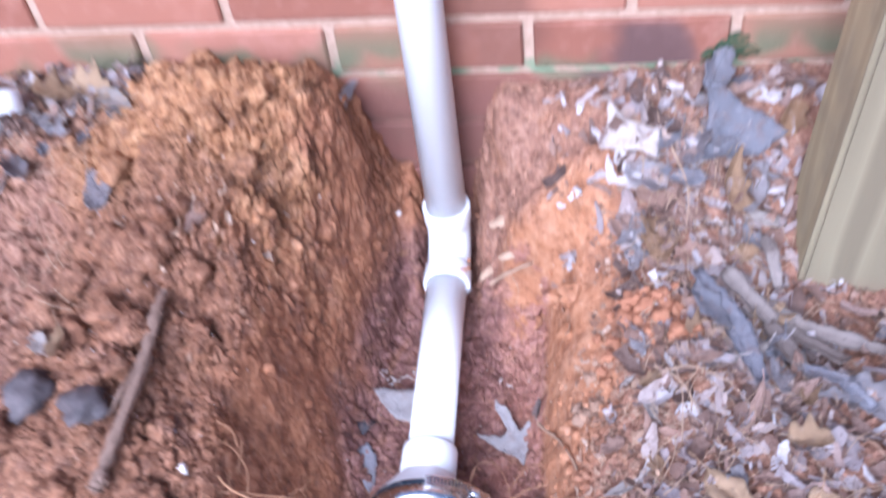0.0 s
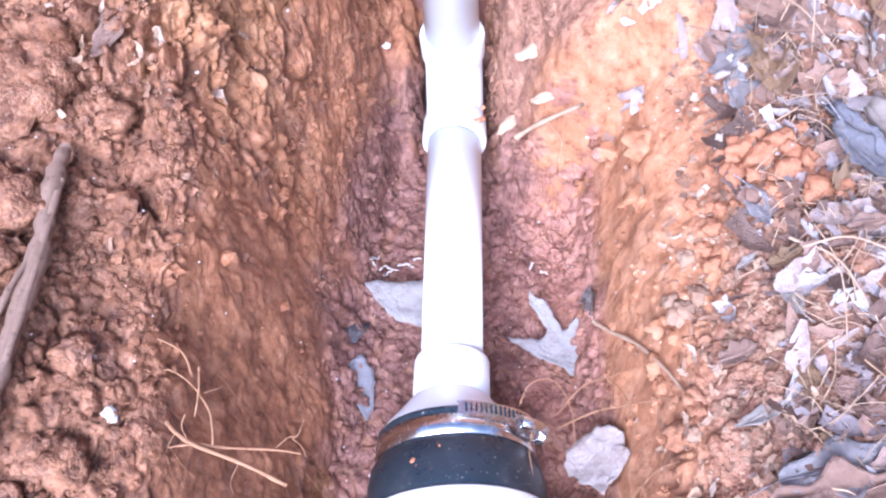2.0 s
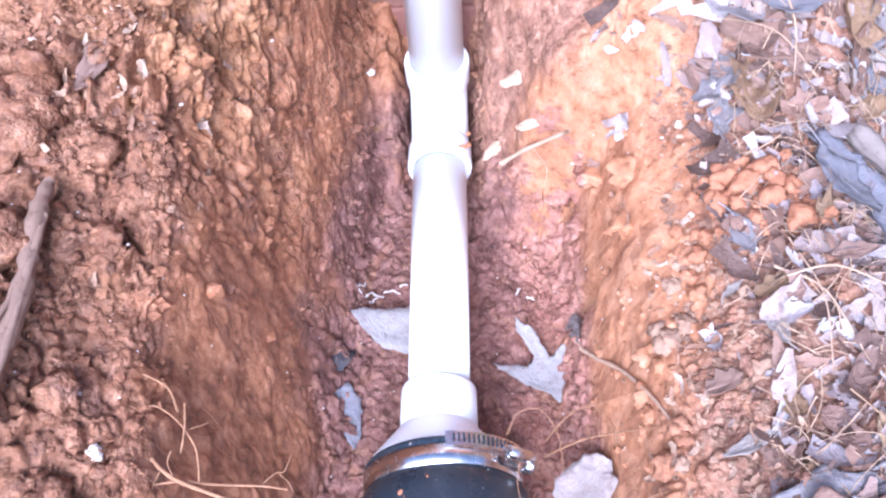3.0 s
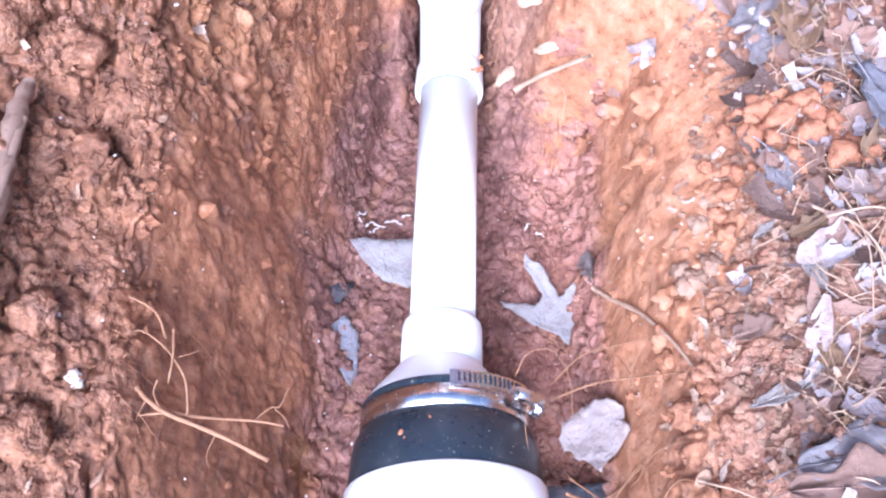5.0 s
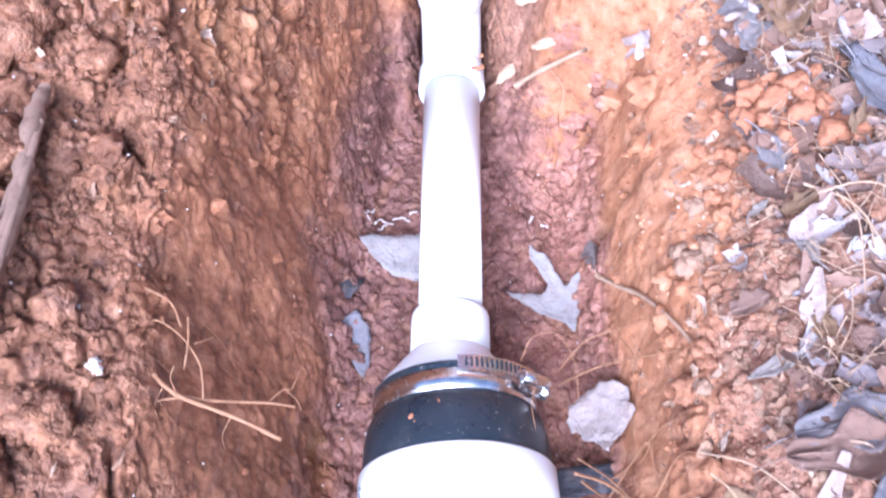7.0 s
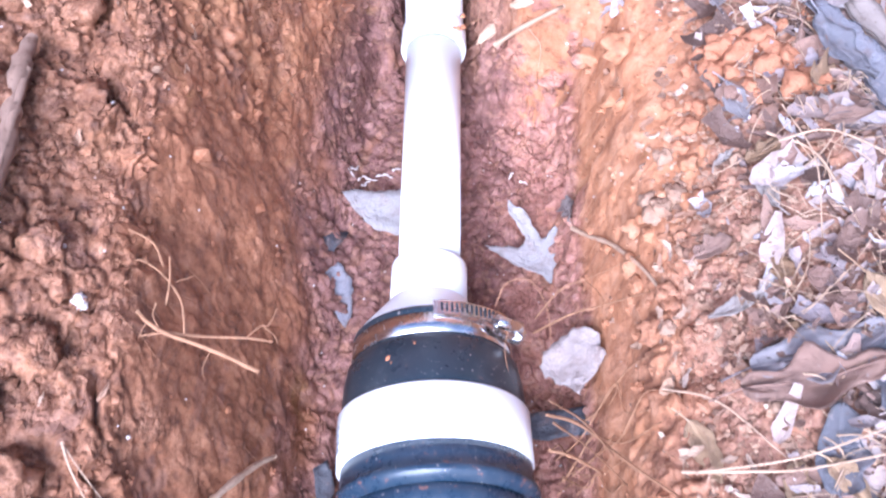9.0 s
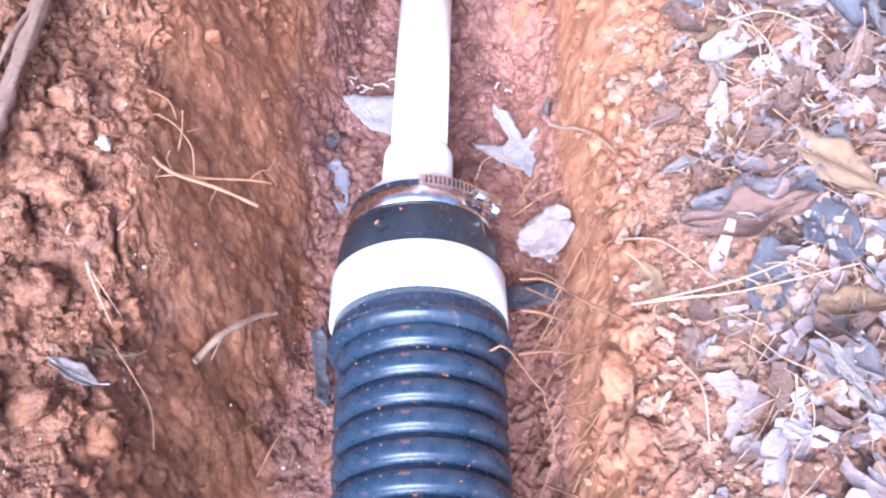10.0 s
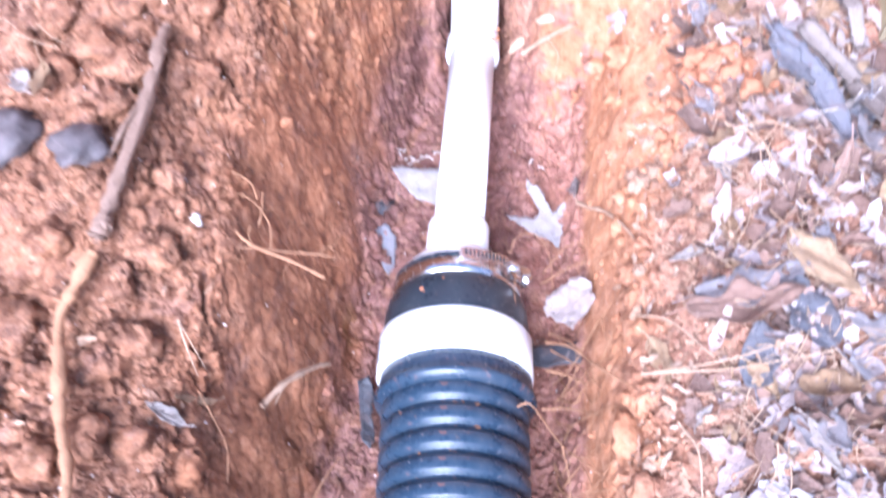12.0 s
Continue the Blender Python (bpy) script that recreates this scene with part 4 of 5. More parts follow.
# ---- litter of leaf scraps and needles ----
def leaf_scraps(count, seed, spot=None, text="grey and brown litter of broken dead leaves", grow=1.0, material=None):
    rnd = random.Random(seed)
    vs, fs = [], []
    while count > 0:
        if spot:
            x, y = spot(rnd)
        elif rnd.random() < 0.8:
            x, y = 0.185 + abs(rnd.gauss(0, 0.15)), rnd.uniform(-0.55, 0.315)
            if x < 0.25 and rnd.random() < 0.85 - 0.4 * (x > 0.2) and y < 0.14:
                continue
            if y > 0.16 and rnd.random() < 0.4:
                x = rnd.uniform(0.125, 0.4)
        else:
            x = rnd.uniform(-0.6, -0.33)
            y = rnd.uniform(max(0.15, 0.27 + 0.6 * (x + 0.36)), 0.315)
        if abs(x) > 0.62:
            continue
        count -= 1
        length, wide = (grow * rnd.uniform(0.004, 0.013) if spot else 0.006 + 0.032 * rnd.random() ** 1.7), rnd.uniform(0.10, 0.30)
        m = slope_pose(x, y, rnd.uniform(0, 360), rnd.uniform(0.001, 0.007), 0.016) @ pose(0, 0, 0, rnd.gauss(0, 11), rnd.gauss(0, 14), 0)
        curl, bow, o = rnd.uniform(-0.3, 1.2), rnd.uniform(-0.15, 0.3), len(vs)
        lop = rnd.uniform(0.3, 1.0)
        for j in range(6):
            v = j / 5
            w = wide * length * (math.sin(math.pi * (0.06 + 0.9 * v * lop + 0.02)) ** 0.7) * rnd.uniform(0.6, 1.3)
            for u in (-1, -0.4, 0.4, 1):
                p = Vector((u * w, (v - 0.5) * length, curl * abs(u) ** 1.6 * w * 0.5 + bow * length * (2 * v - 1) ** 2 + rnd.uniform(-0.0011, 0.0011)))
                vs.append(tuple(m @ p))
        for j in range(5):
            for i in range(3):
                a = o + j * 4 + i
                fs.append((a, a + 1, a + 5, a + 4))
    ob = part("leaf_litter", (vs, fs), material or LITTER)
    tagged(ob, text, "leaf litter", kind="stuff")


leaf_scraps(2300, 31)
leaf_scraps(900, 38, lambda r: (0.23 + abs(r.gauss(0, 0.14)), r.uniform(-0.5, 0.25)), "pale flakes of broken leaf among the litter", 1.8)
leaf_scraps(60, 35, lambda r: (r.gauss(-0.185, 0.028), r.gauss(0.105, 0.04)), "brown leaf crumbs mixed into the spoil heap", 1.0, WARMLITTER)
leaf_scraps(60, 36, lambda r: (r.uniform(-0.4, -0.15), r.uniform(-0.4, 0.1)), "leaf crumbs strewn on the spoil", 1.0, WARMLITTER)
leaf_scraps(60, 37, lambda r: (r.uniform(0.14, 0.22), r.uniform(-0.4, 0.15)), "leaf crumbs strewn on the clay shelf", 1.0, WARMLITTER)


leaf_scraps(150, 39, lambda r: (0.150 + abs(r.gauss(0, 0.045)), r.uniform(-0.44, -0.02)), "tan and pinkish leaf scraps over the crumbly clay", 1.25, WARMLITTER)


def needles(count, seed):
    rnd, bodies = random.Random(seed), []
    for k in range(count):
        x, y = 0.215 + abs(rnd.gauss(0, 0.14)), rnd.uniform(-0.5, 0.3)
        if k % 7 == 0:
            x, y = rnd.uniform(-0.55, -0.32), rnd.uniform(0.0, 0.3)
        a, n = rnd.uniform(0, 6.28), rnd.uniform(0.02, 0.055)
        bend, pts = rnd.uniform(-0.35, 0.35), []
        for i in range(4):
            s = (i / 3 - 0.5) * n
            px = x + s * math.cos(a) + bend * s * s / n * math.sin(a) * 2
            py = min(y + s * math.sin(a) - bend * s * s / n * math.cos(a) * 2, 0.315)
            pts.append(above(px, py, 0.005 + rnd.uniform(0, 0.006)))
        r = rnd.uniform(0.0003, 0.0007)
        bodies.append(tube(pts, r, r * 0.6, 4, 0.1, k, 3))
    tagged(part("pine_needles", merge(*bodies), NEEDLE), "dry straw-coloured needles strewn over the litter", "pine needles", kind="stuff")


needles(620, 33)


# ---- roots, sticks and bark ----
def strand(name, points, r0, r1, material, label, category, twigs=(), rough=0.15, seed=1, up=0.0, group=""):
    slim = 0.5 if category == "root" else 1.0
    body = tube([(x, y, z + up) for x, y, z in points], r0 * slim, r1 * slim, 7, rough, seed, 6)
    ob = tagged(part(name, body, material), label, category, group)
    for k, (pts, a, b) in enumerate(twigs):
        part("side_shoot", tube([(x, y, z + up) for x, y, z in pts], a * slim, b * slim, 5, rough, seed + k + 5, 5), material, ob)
    return ob


strand("stick", [(-0.232, 0.030, 0.226), (-0.231, 0.0, 0.230), (-0.229, -0.048, 0.226), (-0.231, -0.110, 0.225), (-0.236, -0.160, 0.218), (-0.239, -0.172, 0.214)], 0.0048, 0.0068, STICK,
       "grey-brown bark-covered stick lying on the spoil", "stick",
       [([(-0.229, -0.048, 0.229), (-0.236, -0.08, 0.232), (-0.243, -0.108, 0.226)], 0.0028, 0.0018), ([(-0.237, -0.160, 0.218), (-0.228, -0.168, 0.222)], 0.005, 0.003), ([(-0.226, 0.0, 0.231), (-0.2265, -0.05, 0.229), (-0.2275, -0.11, 0.228), (-0.2335, -0.158, 0.221)], 0.0022, 0.003)], 0.34, 3)
strand("stick", [(-0.241, -0.180, 0.208), (-0.250, -0.205, 0.202), (-0.257, -0.226, 0.195), (-0.247, -0.262, 0.195), (-0.236, -0.300, 0.192), (-0.221, -0.344, 0.185), (-0.216, -0.40, 0.18)], 0.0052, 0.0042, ROOT,
       "pale broken stick lying on the spoil", "stick", (), 0.3, 4)
strand("root", [(-0.156, -0.130, 0.168), (-0.149, -0.137, 0.168), (-0.136, -0.145, 0.168), (-0.108, -0.156, 0.168), (-0.082, -0.168, 0.166)], 0.0026, 0.0022, ROOT, "fine pale branching root hanging out of the bank", "root",
       [([(-0.141, -0.142, 0.166), (-0.120, -0.145, 0.165), (-0.092, -0.146, 0.164), (-0.077, -0.148, 0.163)], 0.0019, 0.0010),
        ([(-0.138, -0.102, 0.181), (-0.136, -0.117, 0.180), (-0.137, -0.131, 0.176)], 0.0014, 0.0012),
        ([(-0.166, -0.105, 0.176), (-0.159, -0.101, 0.177), (-0.151, -0.104, 0.177), (-0.140, -0.113, 0.177), (-0.130, -0.126, 0.175), (-0.127, -0.136, 0.173), (-0.126, -0.146, 0.169)], 0.0009, 0.0014),
        ([(-0.093, -0.146, 0.163), (-0.085, -0.138, 0.163), (-0.080, -0.137, 0.163), (-0.077, -0.126, 0.162)], 0.0010, 0.0005),
        ([(-0.083, -0.138, 0.162), (-0.077, -0.143, 0.161), (-0.074, -0.149, 0.160)], 0.0007, 0.0004),
        ([(-0.144, -0.128, 0.173), (-0.145, -0.135, 0.172), (-0.141, -0.142, 0.170)], 0.0010, 0.0006),
        ([(-0.178, -0.080, 0.180), (-0.166, -0.082, 0.180), (-0.150, -0.091, 0.179), (-0.142, -0.106, 0.178)], 0.0007, 0.0016),
        ([(-0.170, -0.074, 0.182), (-0.170, -0.083, 0.180), (-0.172, -0.094, 0.178)], 0.0006, 0.0004),
        ([(-0.134, -0.117, 0.178), (-0.127, -0.114, 0.177), (-0.124, -0.112, 0.176)], 0.0007, 0.0005),
        ([(-0.152, -0.146, 0.168), (-0.146, -0.145, 0.168), (-0.137, -0.144, 0.168)], 0.0008, 0.0016),
        ([(-0.150, -0.137, 0.167), (-0.154, -0.146, 0.164), (-0.152, -0.153, 0.162)], 0.0007, 0.0004),
        ([(-0.110, -0.155, 0.168), (-0.114, -0.165, 0.165), (-0.112, -0.172, 0.163)], 0.0006, 0.0004)], 0.2, 5)
strand("root", [(-0.125, 0.150, 0.140), (-0.108, 0.185, 0.128), (-0.091, 0.210, 0.102), (-0.080, 0.212, 0.085)], 0.0016, 0.0008, ROOT, "thin root on the bank face", "root",
       [([(-0.098, 0.200, 0.112), (-0.085, 0.195, 0.075), (-0.075, 0.205, 0.05)], 0.0008, 0.0004)], 0.2, 6, 0.004)
strand("root", [(-0.113, 0.093, 0.092), (-0.103, 0.129, 0.078), (-0.091, 0.166, 0.052), (-0.082, 0.172, 0.04)], 0.0014, 0.0007, ROOT, "thin root on the bank face", "root", (), 0.2, 7, 0.003)
strand("root", [(-0.12, 0.21, 0.15), (-0.10, 0.245, 0.135), (-0.075, 0.26, 0.12), (-0.062, 0.262, 0.112)], 0.0014, 0.0007, ROOT, "thin root at the edge of the heap", "root",
       [([(-0.10, 0.245, 0.135), (-0.085, 0.235, 0.11)], 0.0008, 0.0004)], 0.2, 8, 0.004)
strand("root", [above(0.113, 0.036, 0.005), above(0.122, 0.015, 0.004), above(0.135, -0.016, 0.003), above(0.148, -0.054, 0.004), above(0.158, -0.090, 0.003)], 0.0042, 0.0022, NEEDLE, "long pale root across the clay bank", "root", (), 0.15, 9, 0.002)
strand("root", [(0.082, -0.030, -0.030), (0.100, -0.024, 0.004), (0.120, -0.030, 0.032), (0.146, -0.053, 0.098)], 0.0014, 0.0007, ROOT, "thin root reaching from the bank", "root",
       [([(0.115, -0.028, 0.026), (0.122, -0.045, 0.04), (0.126, -0.06, 0.05)], 0.0008, 0.0004)], 0.2, 10)
strand("root", [(0.080, -0.046, -0.024), (0.105, -0.050, 0.012), (0.126, -0.058, 0.040), (0.148, -0.085, 0.106)], 0.0018, 0.0010, ROOT, "thin root reaching from the bank", "root", (), 0.2, 11)
strand("root", [(0.055, 0.205, 0.030), (0.075, 0.192, 0.062), (0.107, 0.172, 0.105)], 0.0052, 0.0036, NEEDLE, "pale broken root stub in the bank", "root",
       [([(0.08, 0.19, 0.066), (0.09, 0.165, 0.07), (0.088, 0.15, 0.06)], 0.0008, 0.0004)], 0.2, 12)
strand("root", [(0.024, 0.262, -0.005), (0.045, 0.255, 0.015), (0.062, 0.245, 0.045)], 0.0010, 0.0006, ROOT, "thin root touching the pipe", "root", (), 0.2, 13)
strand("root", [(0.085, -0.128, 0.010), (0.104, -0.150, 0.045), (0.126, -0.190, 0.085), (0.150, -0.226, 0.122)], 0.0026, 0.0016, ROOT, "torn pale root beside the corrugated pipe", "root",
       [([(0.088, -0.116, 0.006), (0.106, -0.15, 0.05), (0.12, -0.185, 0.08)], 0.0018, 0.001), ([(0.09, -0.13, 0.0), (0.11, -0.165, 0.04), (0.128, -0.2, 0.07)], 0.0016, 0.0008)], 0.2, 14)
strand("root", [(0.062, -0.205, 0.040), (0.074, -0.205, 0.044), (0.098, -0.245, 0.060), (0.133, -0.290, 0.098), (0.15, -0.32, 0.115)], 0.0015, 0.0009, ROOT, "thin root arching to the corrugated pipe", "root",
       [([(0.098, -0.245, 0.06), (0.105, -0.28, 0.05), (0.095, -0.31, 0.03)], 0.0009, 0.0005), ([(0.11, -0.26, 0.07), (0.128, -0.262, 0.085)], 0.0009, 0.0005)], 0.2, 15)
strand("root", [(0.086, -0.150, 0.0), (0.100, -0.160, 0.014), (0.118, -0.182, 0.04)], 0.0030, 0.0020, ROOT, "short root stub in the bank", "root", (), 0.25, 16)
strand("root", [(0.084, -0.185, -0.005), (0.104, -0.195, 0.02), (0.126, -0.225, 0.075)], 0.0022, 0.0012, ROOT, "short root stub in the bank", "root", (), 0.25, 17)
tangle = random.Random(77)
for k in range(34):
    y = tangle.uniform(-0.42, -0.09)
    x = 0.088 + tangle.uniform(0, 0.02)
    p = [above(x, y, 0.012)]
    for i in range(4):
        x += tangle.uniform(0.004, 0.017)
        y += tangle.uniform(-0.024, 0.012)
        p.append(above(x, y, 0.008 + 0.012 * tangle.random()))
    r = tangle.uniform(0.0007, 0.0020)
    strand("rootlet", p, r, r * 0.5, ROOT, "fine rootlet sticking out of the bank", "root", (), 0.2, 100 + k, 0.0, "rootlets in the bank")
strand("root", [(-0.140, -0.226, 0.060), (-0.126, -0.200, 0.052), (-0.112, -0.170, 0.022), (-0.104, -0.155, 0.0)], 0.0068, 0.0030, NEEDLE, "short tan root stub on the trench side", "root",
       [([(-0.126, -0.2, 0.052), (-0.136, -0.214, 0.038)], 0.002, 0.001)], 0.25, 18, 0.004)
strand("root", [(-0.112, -0.275, -0.040), (-0.102, -0.248, -0.040), (-0.092, -0.224, -0.045)], 0.0024, 0.0014, ROOT, "short tan root stub on the trench side", "root", (), 0.25, 19, 0.006)
strand("root", [(-0.128, -0.262, 0.01), (-0.115, -0.240, -0.02), (-0.106, -0.225, -0.03)], 0.0014, 0.0008, ROOT, "thin root on the trench side", "root", (), 0.2, 20, 0.006)
strand("root", [(-0.168, -0.250, 0.132), (-0.156, -0.266, 0.118), (-0.148, -0.280, 0.10), (-0.147, -0.300, 0.085)], 0.0010, 0.0007, ROOT, "thin vine over the trench edge", "root", (), 0.2, 21, 0.005)
strand("grass_blade", [above(-0.186, -0.206, 0.006), above(-0.180, -0.220, 0.009), above(-0.171, -0.238, 0.005)], 0.0010, 0.0003, NEEDLE, "dry olive grass blade on the trench edge", "grass",
       [([above(-0.186, -0.206, 0.005), above(-0.177, -0.218, 0.008), above(-0.166, -0.232, 0.004)], 0.0006, 0.0003)], 0.1, 22)
for k, pts in enumerate(([(0.154, -0.205), (0.185, -0.213), (0.216, -0.216), (0.281, -0.209)], [(0.160, -0.208), (0.21, -0.211), (0.26, -0.198)], [(0.220, -0.244), (0.233, -0.262), (0.252, -0.279)],
                         [(0.224, 0.002), (0.247, -0.025), (0.265, -0.073)], [(0.228, -0.01), (0.256, -0.01), (0.29, -0.025)], [(0.235, 0.02), (0.245, -0.03), (0.243, -0.08)],
                         [(0.178, -0.248), (0.188, -0.275), (0.19, -0.31)], [(0.15, -0.15), (0.175, -0.17), (0.205, -0.21)], [(0.28, 0.15), (0.25, 0.185), (0.2, 0.2)], [(0.25, 0.23), (0.265, 0.19), (0.262, 0.15)])):
    strand("stalk", [above(x, y, 0.012 + 0.003 * (i % 2)) for i, (x, y) in enumerate(pts)], 0.0011 - 0.0003 * (k % 3), 0.0005, NEEDLE,
           "dry pale plant stalk lying on the litter", "stalk", (), 0.12, 200 + k, 0.0, "dry stalks")


def bark_strip(points, width, seed, label):
    """A curled strip of old bark."""
    rnd = random.Random(seed)
    pts = [Vector(p) for p in points]
    vs, fs, n, cols = [], [], 16, 7
    for i in range(n + 1):
        s = i / n * (len(pts) - 1)
        k = min(int(s), len(pts) - 2)
        c = pts[k].lerp(pts[k + 1], s - k)
        d = (pts[k + 1] - pts[k]).normalized()
        side = d.cross(Vector((0, 0, 1))).normalized()
        lean = 0.35 * math.sin(seed * 1.7 + 3.0 * i / n)
        w = 0.68 * width * (0.35 + 0.65 * math.sin(math.pi * (0.12 + 0.76 * i / n))) * rnd.uniform(0.75, 1.2)
        for layer in (0, 1):
            for j in range(cols):
                u = 2 * j / (cols - 1) - 1
                rib = 0.0009 * math.cos(u * 7.0 + seed)
                vs.append(tuple(c + side * (u + rnd.uniform(-0.05, 0.05)) * w + Vector((0, 0, (0.22 * u * u + lean * u) * w + rib - 0.0016 * layer + rnd.uniform(-0.0005, 0.0005)))))
    row = 2 * cols
    for i in range(n):
        for j in range(cols - 1):
            a = i * row + j
            fs.append((a, a + 1, a + row + 1, a + row))
            fs.append((a + cols, a + cols + row, a + cols + row + 1, a + cols + 1))
        for j in (0, cols - 1):
            a = i * row + j
            fs.append((a, a + row, a + row + cols, a + cols))
    for i in (0, n):
        for j in range(cols - 1):
            a = i * row + j
            fs.append((a, a + cols, a + cols + 1, a + 1))
    tagged(part("bark_strip", (vs, fs), BARK if seed % 2 else BLUELEAF), label, "bark", "bark strips by the post")


bark_strip([above(0.270, 0.108, 0.014), above(0.300, 0.045, 0.016), above(0.316, -0.022, 0.014)], 0.014, 2, "dark slate-grey curled strip by the post")
bark_strip([above(0.296, 0.112, 0.018), above(0.344, 0.056, 0.018), above(0.392, 0.004, 0.016)], 0.017, 3, "grey-brown curled bark strip by the post")
bark_strip([above(0.325, 0.092, 0.012), above(0.368, 0.052, 0.014), above(0.430, 0.018, 0.012)], 0.013, 5, "grey-brown curled bark strip at the post's foot")
bark_strip([above(0.333, 0.060, 0.016), above(0.345, 0.015, 0.016), above(0.362, -0.020, 0.012)], 0.014, 7, "narrow bark strip by the post")
bark_strip([above(0.350, -0.002, 0.012), above(0.385, -0.020, 0.016), above(0.405, -0.048, 0.012)], 0.014, 4, "dark slate-grey curled strip on the litter")
bark_strip([above(0.342, 0.165, 0.008), above(0.345, 0.135, 0.024), above(0.350, 0.105, 0.010)], 0.010, 9, "thin bark strip leaning on the post")


# ---- clods, stones and crumbs ----
def clod(name, x, y, size, material, label, category, seed, flat=0.7, group="", sink=0.55):
    ob = part(name, lump(seed, size, flat, 0.55, 3), material)
    ob.matrix_basis = pose(*above(x, y, size * flat * (1 - sink) - size * 0.1), seed * 13 % 40 - 20, seed * 29 % 40 - 20, seed * 47 % 360)
    tagged(ob, label, category, group)


for k, (x, y, s) in enumerate(((0.209, 0.091, 0.012), (0.202, 0.072, 0.011), (0.221, 0.080, 0.014), (0.235, 0.088, 0.013), (0.234, 0.062, 0.012), (0.251, 0.070, 0.011), (0.249, 0.040, 0.013),
                               (0.265, 0.038, 0.011), (0.185, 0.035, 0.008), (0.220, 0.100, 0.010), (0.196, 0.088, 0.009), (0.242, 0.078, 0.010), (0.214, 0.064, 0.009), (0.258, 0.052, 0.008), (0.178, 0.022, 0.007), (0.192, 0.048, 0.007))):
    clod("clay_clod", x, y, s * 0.85, CLOD_ORANGE, "orange clay clod on the litter", "clod", 300 + k, 0.8, "orange clods", 0.3)
small = random.Random(41)
for k in range(34):
    clod("clay_clod", small.gauss(0.226, 0.026), small.gauss(0.070, 0.022), small.uniform(0.003, 0.0062), CLOD_ORANGE, "small orange clay clod on the litter", "clod", 1300 + k, 0.8, "orange clods", 0.1)
for k in range(16):
    kind, mat, text = (("torn", TANLEAF, "small tan leaf scrap on the clay shelf"), ("torn", BROWNLEAF, "small brown leaf scrap on the clay shelf"), ("oval", PALELEAF, "small bleached leaf scrap on the clay shelf"))[k % 3]
    lay(kind, small.uniform(0.016, 0.032), mat, text, small.uniform(0.178, 0.225), small.uniform(-0.3, 0.02), small.uniform(0, 360), 0.5, 0.1, 1400 + k, 0.004, 6, "leaf scraps on the shelf")
for k, (x, y, s) in enumerate(((-0.267, 0.065, 0.030), (-0.250, 0.080, 0.024), (-0.296, 0.078, 0.020), (-0.277, 0.004, 0.022), (-0.250, -0.016, 0.021), (-0.318, -0.010, 0.020), (-0.170, 0.150, 0.016),
                               (-0.255, -0.055, 0.014), (-0.205, -0.105, 0.013), (-0.200, -0.165, 0.016), (-0.228, -0.190, 0.014), (-0.212, -0.225, 0.017), (-0.275, -0.170, 0.016), (-0.290, -0.225, 0.020),
                               (-0.196, -0.300, 0.014), (-0.225, -0.305, 0.017), (-0.250, -0.325, 0.016), (-0.300, -0.300, 0.018), (-0.270, -0.07, 0.016), (-0.215, 0.240, 0.018), (-0.16, 0.215, 0.014), (-0.26, 0.17, 0.016),
                               (-0.20, 0.175, 0.014), (-0.31, 0.16, 0.018), (-0.195, 0.0, 0.011), (-0.205, 0.055, 0.012), (-0.33, 0.05, 0.018), (-0.36, 0.02, 0.017), (-0.345, -0.12, 0.02), (-0.33, -0.2, 0.016))):
    clod("clay_clod", x, y, s, SOIL, "crumbly red clay clod on the spoil", "clod", 340 + k, 0.72, "spoil clods")
for k, (x, y, s) in enumerate(((0.152, -0.106, 0.011), (0.147, -0.022, 0.009), (0.160, -0.085, 0.008), (0.170, -0.125, 0.009), (0.152, -0.245, 0.018), (0.156, -0.290, 0.015), (0.145, 0.095, 0.012), (0.120, 0.150, 0.012), (0.105, 0.185, 0.014), (0.130, 0.175, 0.015), (0.150, 0.135, 0.014))):
    clod("clay_clod", x, y, s, SOIL, "orange clay clod on the shelf", "clod", 380 + k, 0.55, "shelf clods", 0.6)
for k in range(46):
    clod("clay_clod", 0.142 + abs(small.gauss(0, 0.04)), small.uniform(-0.40, 0.02), small.uniform(0.003, 0.0085), SOIL if k % 3 else GRIT, "small clay clod beside the leaf litter", "clod", 1500 + k, 0.6, "small clods", 0.45)
clod("stone", -0.268, -0.100, 0.021, DARKSTONE, "dark grey stone on the spoil", "stone", 401, 0.65)
clod("stone", -0.335, -0.075, 0.026, DARKSTONE, "dark stone on the spoil", "stone", 402, 0.65)
clod("stone", -0.345, 0.262, 0.010, DARKSTONE, "small dark stone beside the heap", "stone", 403)
for k, (x, y, size, turn) in enumerate(((0.070, 0.246, 0.0085, 15), (0.050, 0.236, 0.0068, 35), (0.078, 0.203, 0.0065, 8))):
    chip = tagged(part("root_chip", lump(410 + k, size, 0.55, 0.35, 3), NEEDLE, smoothly=False), "pale broken root chip in the bank beside the pipe", "root chip", "root chips")
    chip.matrix_basis = pose(*above(x, y, 0.005), 0, -20, turn)
    chip.scale = (2.0, 0.75, 1.0)
for k, (x, z, size) in enumerate(((0.312, 0.268, 0.011), (0.298, 0.262, 0.009), (0.327, 0.265, 0.009), (0.318, 0.280, 0.007))):
    m = tagged(part("moss", lump(430 + k, size, 1.0, 0.5, 3), MOSS, smoothly=False), "green moss clump on the foot of the bricks", "moss", "moss clumps")
    m.matrix_basis = pose(x, WALL_Y, z)
    m.scale = (1.6, 0.35, 1.0)
clod("stone", -0.060, 0.290, 0.004, PALESTONE, "tiny pale stone beside the pipe", "stone", 406)
